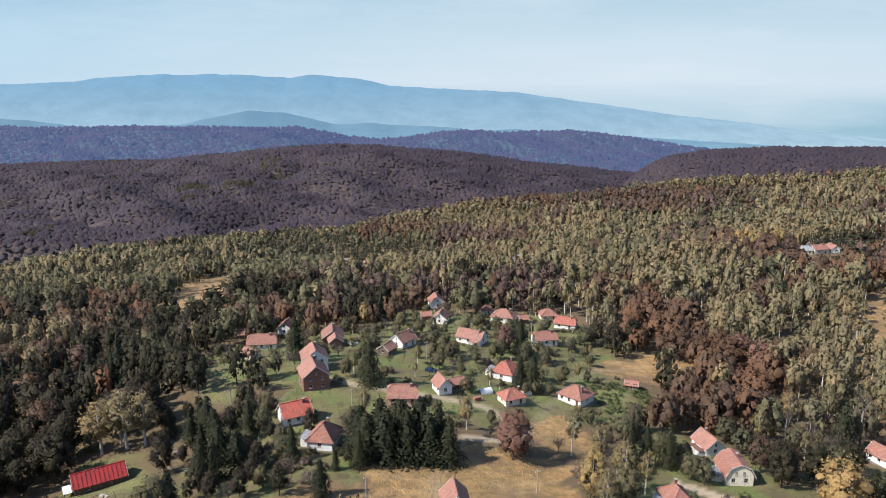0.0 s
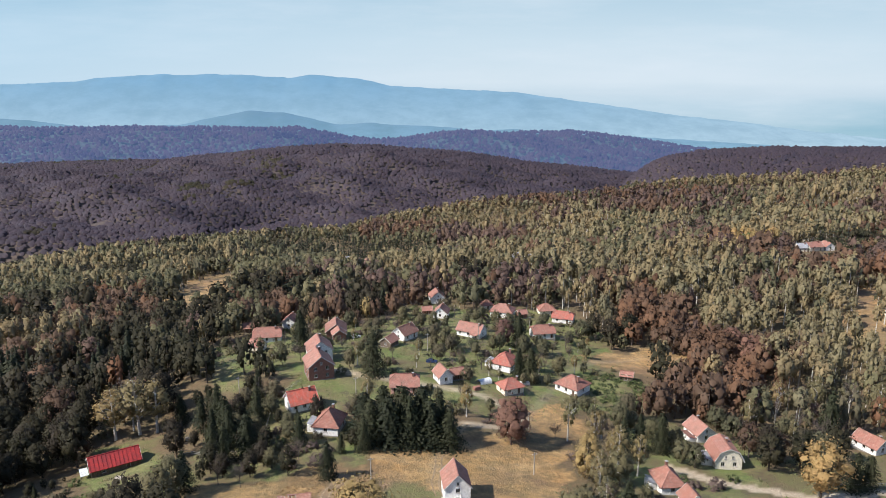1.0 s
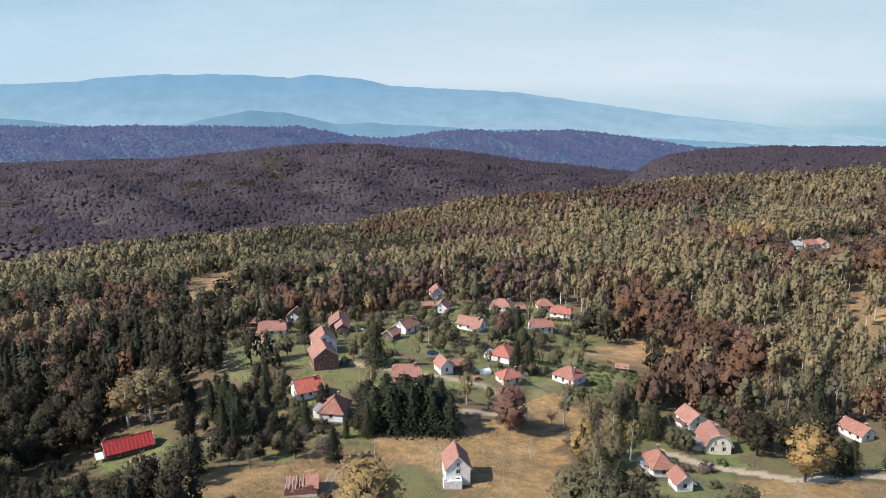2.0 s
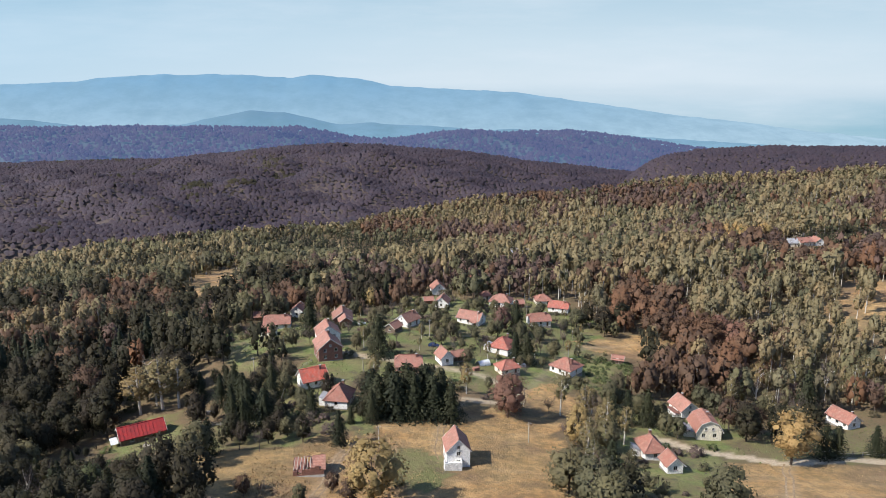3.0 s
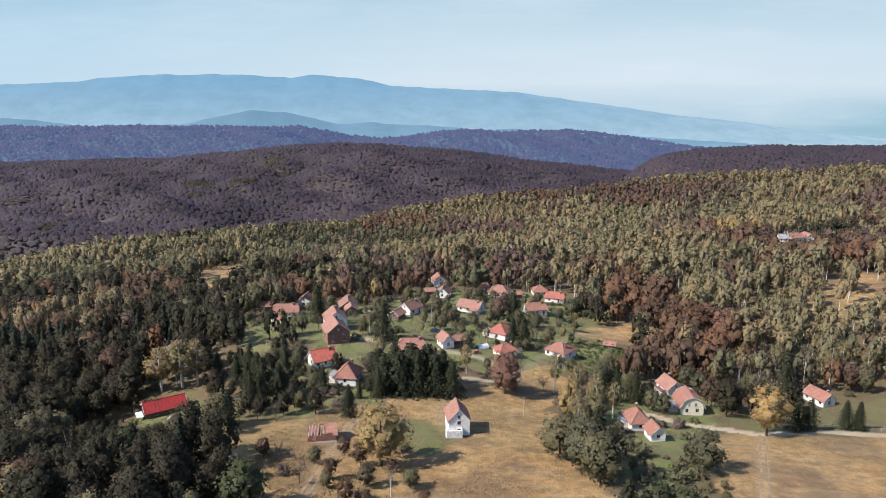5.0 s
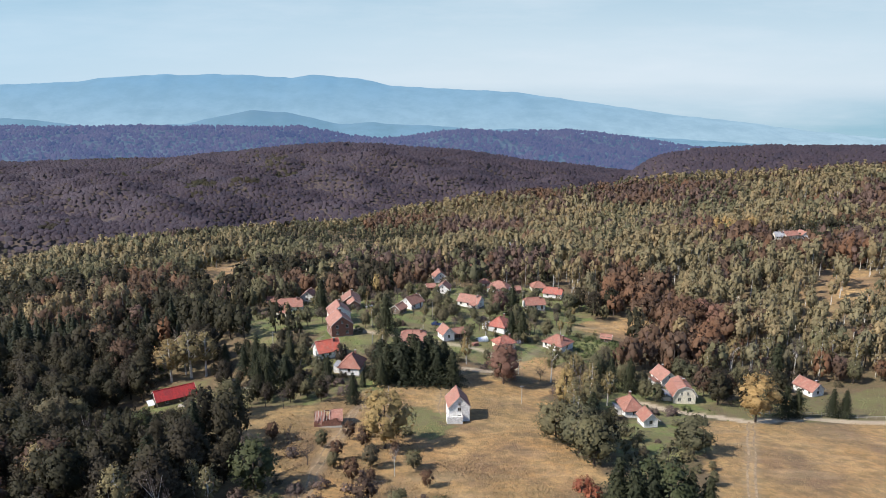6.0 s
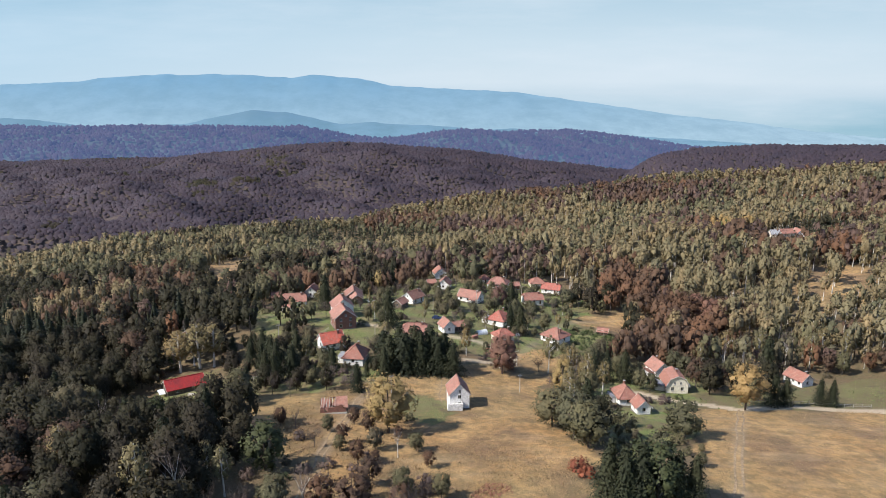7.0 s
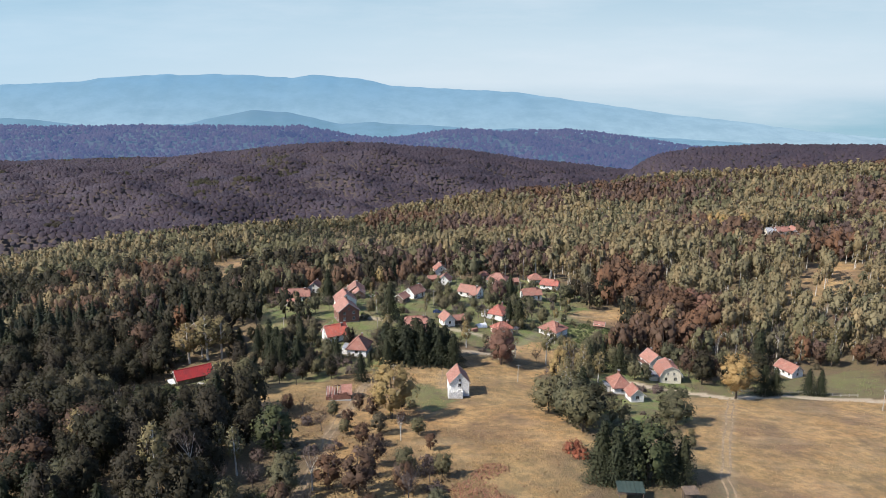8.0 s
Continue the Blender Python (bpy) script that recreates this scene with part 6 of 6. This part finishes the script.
for k in range(4):
    bm = bmesh.new()
    for a0, a1 in zip(np.linspace(0, math.pi, 9), np.linspace(0, math.pi, 9)[1:]):
        p0, p1 = Vector((-2.1 + 1.4 * k, 1.38 * math.cos(a0), -0.2 + 1.58 * math.sin(a0))), Vector((-2.1 + 1.4 * k, 1.38 * math.cos(a1), -0.2 + 1.58 * math.sin(a1)))
        box(bm, -(p1 - p0).length / 2, (p1 - p0).length / 2, -0.025, 0.025, -0.025, 0.025, Matrix.Translation((p0 + p1) / 2) @ (p1 - p0).to_track_quat("X", "Z").to_matrix().to_4x4())
    part("hoop", bm, M_METAL_GREY, tunnel)


def stack(name, x, y, yaw, w, d, h, mat, label, category):
    """A low heap of boards or sheets, each a piece."""
    top = tagged(new(name), label, category)
    top.matrix_world = pose(x, y, gz(x, y), 0, 0, yaw)
    n_ = 6
    for k in range(n_):
        bm = bmesh.new()
        z0 = h * k / n_ - 0.05
        box(bm, -w / 2 + 0.05 * (k % 3), w / 2 - 0.07 * (k % 2), -d / 2 + 0.04 * (k % 2), d / 2 - 0.06 * (k % 3), z0, z0 + h / n_ * 0.92)
        part("board", bm, mat, top)


stack("sheet_pile", 27.5, 216.0, 10, 3.4, 1.8, 0.9, M_TARP, "pile of pale sheets lying in the grass", "pile")
stack("tile_pile", 10.7, 204.5, 30, 2.4, 1.4, 1.3, M_ROOF, "stacked orange roof tiles beside a lane", "pile")
stack("board_pile", -20.5, 171, 60, 5.0, 1.2, 0.8, M_CONCRETE, "long grey boards leaning beside a garden", "pile")
stack("timber_pile", -69, 168, 10, 3.0, 1.2, 0.7, M_POLE, "pale timber stacked on rough grass", "pile")
stack("timber_pile", -79, 147, -20, 2.4, 1.0, 0.6, M_POLE, "pale timber stacked beside a barn", "pile")


def open_shed(x, y, yaw, w, d, h, roof_mat, label):
    """A roof on four posts over a floor and a bench."""
    top = tagged(new("open_shed"), label, "shed")
    low = min(gz(x + a, y + b_) for a in (-w / 2, w / 2) for b_ in (-d / 2, d / 2))
    top.matrix_world = pose(x, y, gz(x, y), 0, 0, yaw)
    f = low - gz(x, y) - 0.3
    for sx in (-1, 1):
        for sy in (-1, 1):
            bm = bmesh.new()
            box(bm, sx * (w / 2 - 0.15) - 0.07, sx * (w / 2 - 0.15) + 0.07, sy * (d / 2 - 0.15) - 0.07, sy * (d / 2 - 0.15) + 0.07, f, h - 0.05)
            part("post", bm, M_WOOD, top)
    bm = bmesh.new()
    slab(bm, [(-w / 2 - 0.2, -d / 2 - 0.2, h + 0.02), (w / 2 + 0.2, -d / 2 - 0.2, h + 0.02), (w / 2 + 0.2, d / 2 + 0.2, h + 0.5), (-w / 2 - 0.2, d / 2 + 0.2, h + 0.5)], 0.07)
    rf = part("roof", bm, roof_mat, top)
    for k in range(7):
        bm = bmesh.new()
        xx = -w / 2 + w * k / 6
        a, e_ = Vector((xx, -d / 2 - 0.2, h + 0.06)), Vector((xx, d / 2 + 0.2, h + 0.54))
        box(bm, -(e_ - a).length / 2, (e_ - a).length / 2, -0.04, 0.04, -0.02, 0.04, Matrix.Translation((a + e_) / 2) @ (e_ - a).to_track_quat("X", "Z").to_matrix().to_4x4())
        part("roof_rib", bm, roof_mat, rf)
    bm = bmesh.new()
    box(bm, -w / 2 + 0.3, w / 2 - 0.3, d / 2 - 0.35, d / 2 - 0.27, f, h * 0.9)
    part("back_wall", bm, M_WOOD, top)


open_shed(35.5, 64.0, -4, 5.0, 3.0, 2.2, M_GREEN_SHEET, "open shed with a dull green sheet roof under spruces")
open_shed(47.4, 63.6, 5, 2.6, 2.0, 2.1, M_WOOD, "small open timber shelter at the field's edge")
for x, y, label in ((37.6, 61.6, "small red garden machine standing in grass"), (40.8, 61.0, "red garden cart lying in grass")):
    m = tagged(new("garden_cart"), label, "cart")
    m.matrix_world = pose(x, y, gz(x, y), 0, 0, 25 * x)
    bm = bmesh.new()
    prism(bm, [(-0.7, 0.35), (0.6, 0.35), (0.85, 0.85), (-0.85, 0.8)], -0.45, 0.45)
    bmesh.ops.recalc_face_normals(bm, faces=bm.faces)
    part("tub", bm, M_PAINT_RED, m)
    for sy in (-0.5, 0.5):
        bm = bmesh.new()
        bmesh.ops.create_cone(bm, cap_ends=True, segments=12, radius1=0.3, radius2=0.3, depth=0.1, matrix=pose(0, sy, 0.3, 90))
        part("wheel", bm, M_RUBBER, m)
    for sy in (-0.3, 0.3):
        bm = bmesh.new()
        box(bm, -1.6, -0.7, sy - 0.03, sy + 0.03, 0.66, 0.72)
        part("handle", bm, M_WOOD, m)


def fence(line, label, gap=2.6, h=1.15):
    """Posts and two rails along a line."""
    top = tagged(new("fence"), label, "fence")
    x0, y0 = line[0]
    z0 = gz(x0, y0)
    top.matrix_world = pose(x0, y0, z0)
    spots = []
    for (ax, ay), (bx, by) in zip(line, line[1:]):
        n_ = max(1, int(math.hypot(bx - ax, by - ay) / gap))
        spots += [(ax + (bx - ax) * k / n_, ay + (by - ay) * k / n_) for k in range(n_)]
    spots.append(line[-1])
    tips = []
    for x, y in spots:
        z = gz(x, y) - z0
        bm = bmesh.new()
        box(bm, x - x0 - 0.06, x - x0 + 0.06, y - y0 - 0.06, y - y0 + 0.06, z - 0.4, z + h + 0.1 * math.sin(x * 9))
        part("post", bm, M_POLE, top)
        tips.append(Vector((x - x0, y - y0, z)))
    for a, b_ in zip(tips, tips[1:]):
        for k in (0.45, 0.95):
            p, q = a + Vector((0, 0.07, k)), b_ + Vector((0, 0.07, k))
            bm = bmesh.new()
            box(bm, -(q - p).length / 2, (q - p).length / 2, -0.02, 0.02, -0.05, 0.05, Matrix.Translation((p + q) / 2) @ (q - p).to_track_quat("X", "Z").to_matrix().to_4x4())
            part("rail", bm, M_POLE, top)


fence([(-70, 160), (-62, 155), (-52, 153)], "weathered post and rail fence beside a barn")
fence([(-48, 166), (-50, 186), (-45, 200)], "weathered garden fence round a lawn")
fence([(-2, 296), (4, 300), (14, 303)], "weathered garden fence before a white house")
fence([(92, 150), (112, 153), (134, 152)], "weathered roadside fence by a dirt road")
fence([(2, 240), (16, 246), (32, 243)], "weathered garden fence between orchards")


# ---- grasses ----
def tufts(name, label, outlines, count, size, mat, avoid=()):
    """Thousands of small bent blades over the outlines, one mesh."""
    pts = []
    for o in outlines:
        xs, ys = zip(*o)
        n_ = int(count * (max(xs) - min(xs)) * (max(ys) - min(ys)))
        x, y = rng.uniform(min(xs), max(xs), n_), rng.uniform(max(min(ys), 50), max(ys), n_)
        ok = soft_inside(x, y, o) & (ripple(x, y, 21, 6.0) + 0.6 * ripple(x, y, 8, 1.0) + rng.uniform(-0.5, 0.5, n_) > -0.1)
        for line in LANES:
            ok &= off_line(x, y, line) > 1.9
        for a, b_, r in BUILT:
            ok &= np.hypot(x - a, y - b_) > r
        pts.append(np.c_[x[ok], y[ok]])
    p = np.concatenate(pts)
    p = np.c_[p, ground_z(p[:, 0], p[:, 1])]
    n_ = len(p)
    a = rng.uniform(0, 6.28, n_)
    s = size * rng.uniform(0.5, 1.4, n_)
    d = np.c_[np.cos(a), np.sin(a), 0 * a] * s[:, None] * 0.5
    tip = p + np.c_[rng.normal(0, 0.35, n_) * s, rng.normal(0, 0.35, n_) * s, s]
    v = np.stack([p - d - (0, 0, 0.05), p + d - (0, 0, 0.05), tip], 1)
    v, f, q = faced(v, np.tile((-0.2, -0.2, 1.0), (n_, 1)), 0.5)
    tagged(new(name, sheet_mesh(name, v, f, [mat], None, {"tint": np.repeat(rng.uniform(size=n_), 3)}, q)), label, "grass", kind="stuff")


tufts("dry_grass", "tall dry straw-coloured meadow grass", [FIELD_MIDDLE, FIELD_EAST, FIELD_WEST, STRAW_HUT, STRAW_EDGE], 6.0, 0.16, foliage("straw_blades", ((0.225, 0.145, 0.067), (0.25, 0.165, 0.08), (0.19, 0.12, 0.058)), True, uneven=0.1))
tufts("dry_weeds", "scattered brown weeds standing in the meadow grass", [FIELD_MIDDLE, FIELD_EAST, FIELD_WEST], 1.0, 0.24, foliage("weed_stalks", ((0.25, 0.165, 0.075), (0.30, 0.20, 0.09), (0.19, 0.135, 0.06)), True, uneven=0.2))
tufts("withered_herbs", "brown withered herbs over the lower meadow", [[(0, 50), (-6, 86), (-8, 98), (8, 104), (20, 98), (25, 80), (26, 50)], [(-46, 99), (-33, 84), (-22, 52), (0, 52), (-5, 86), (-11, 109), (-19, 148), (-44, 131)]], 5.0, 0.3, foliage("herb_stalks", ((0.185, 0.118, 0.060), (0.22, 0.145, 0.072), (0.15, 0.105, 0.05)), True, uneven=0.2))
tufts("green_grass", "short green grass of lawns and gardens", [LAWN_RED_HOUSE, LAWN_WEST, LAWN_EAST, LAWN_BARN, NETTLES, VILLAGE], 0.8, 0.4, foliage("grass_blades", ((0.09, 0.11, 0.035), (0.12, 0.13, 0.045), (0.17, 0.15, 0.07)), True))
tufts("bracken", "reddish withered bracken at the meadow's edge", [[(-1, 50), (-1, 62), (3, 72), (8, 78.5), (13, 73), (16, 62), (18, 50)]], 14.0, 0.32, foliage("bracken_fronds", ((0.16, 0.07, 0.045), (0.21, 0.10, 0.06), (0.12, 0.06, 0.04)), True))
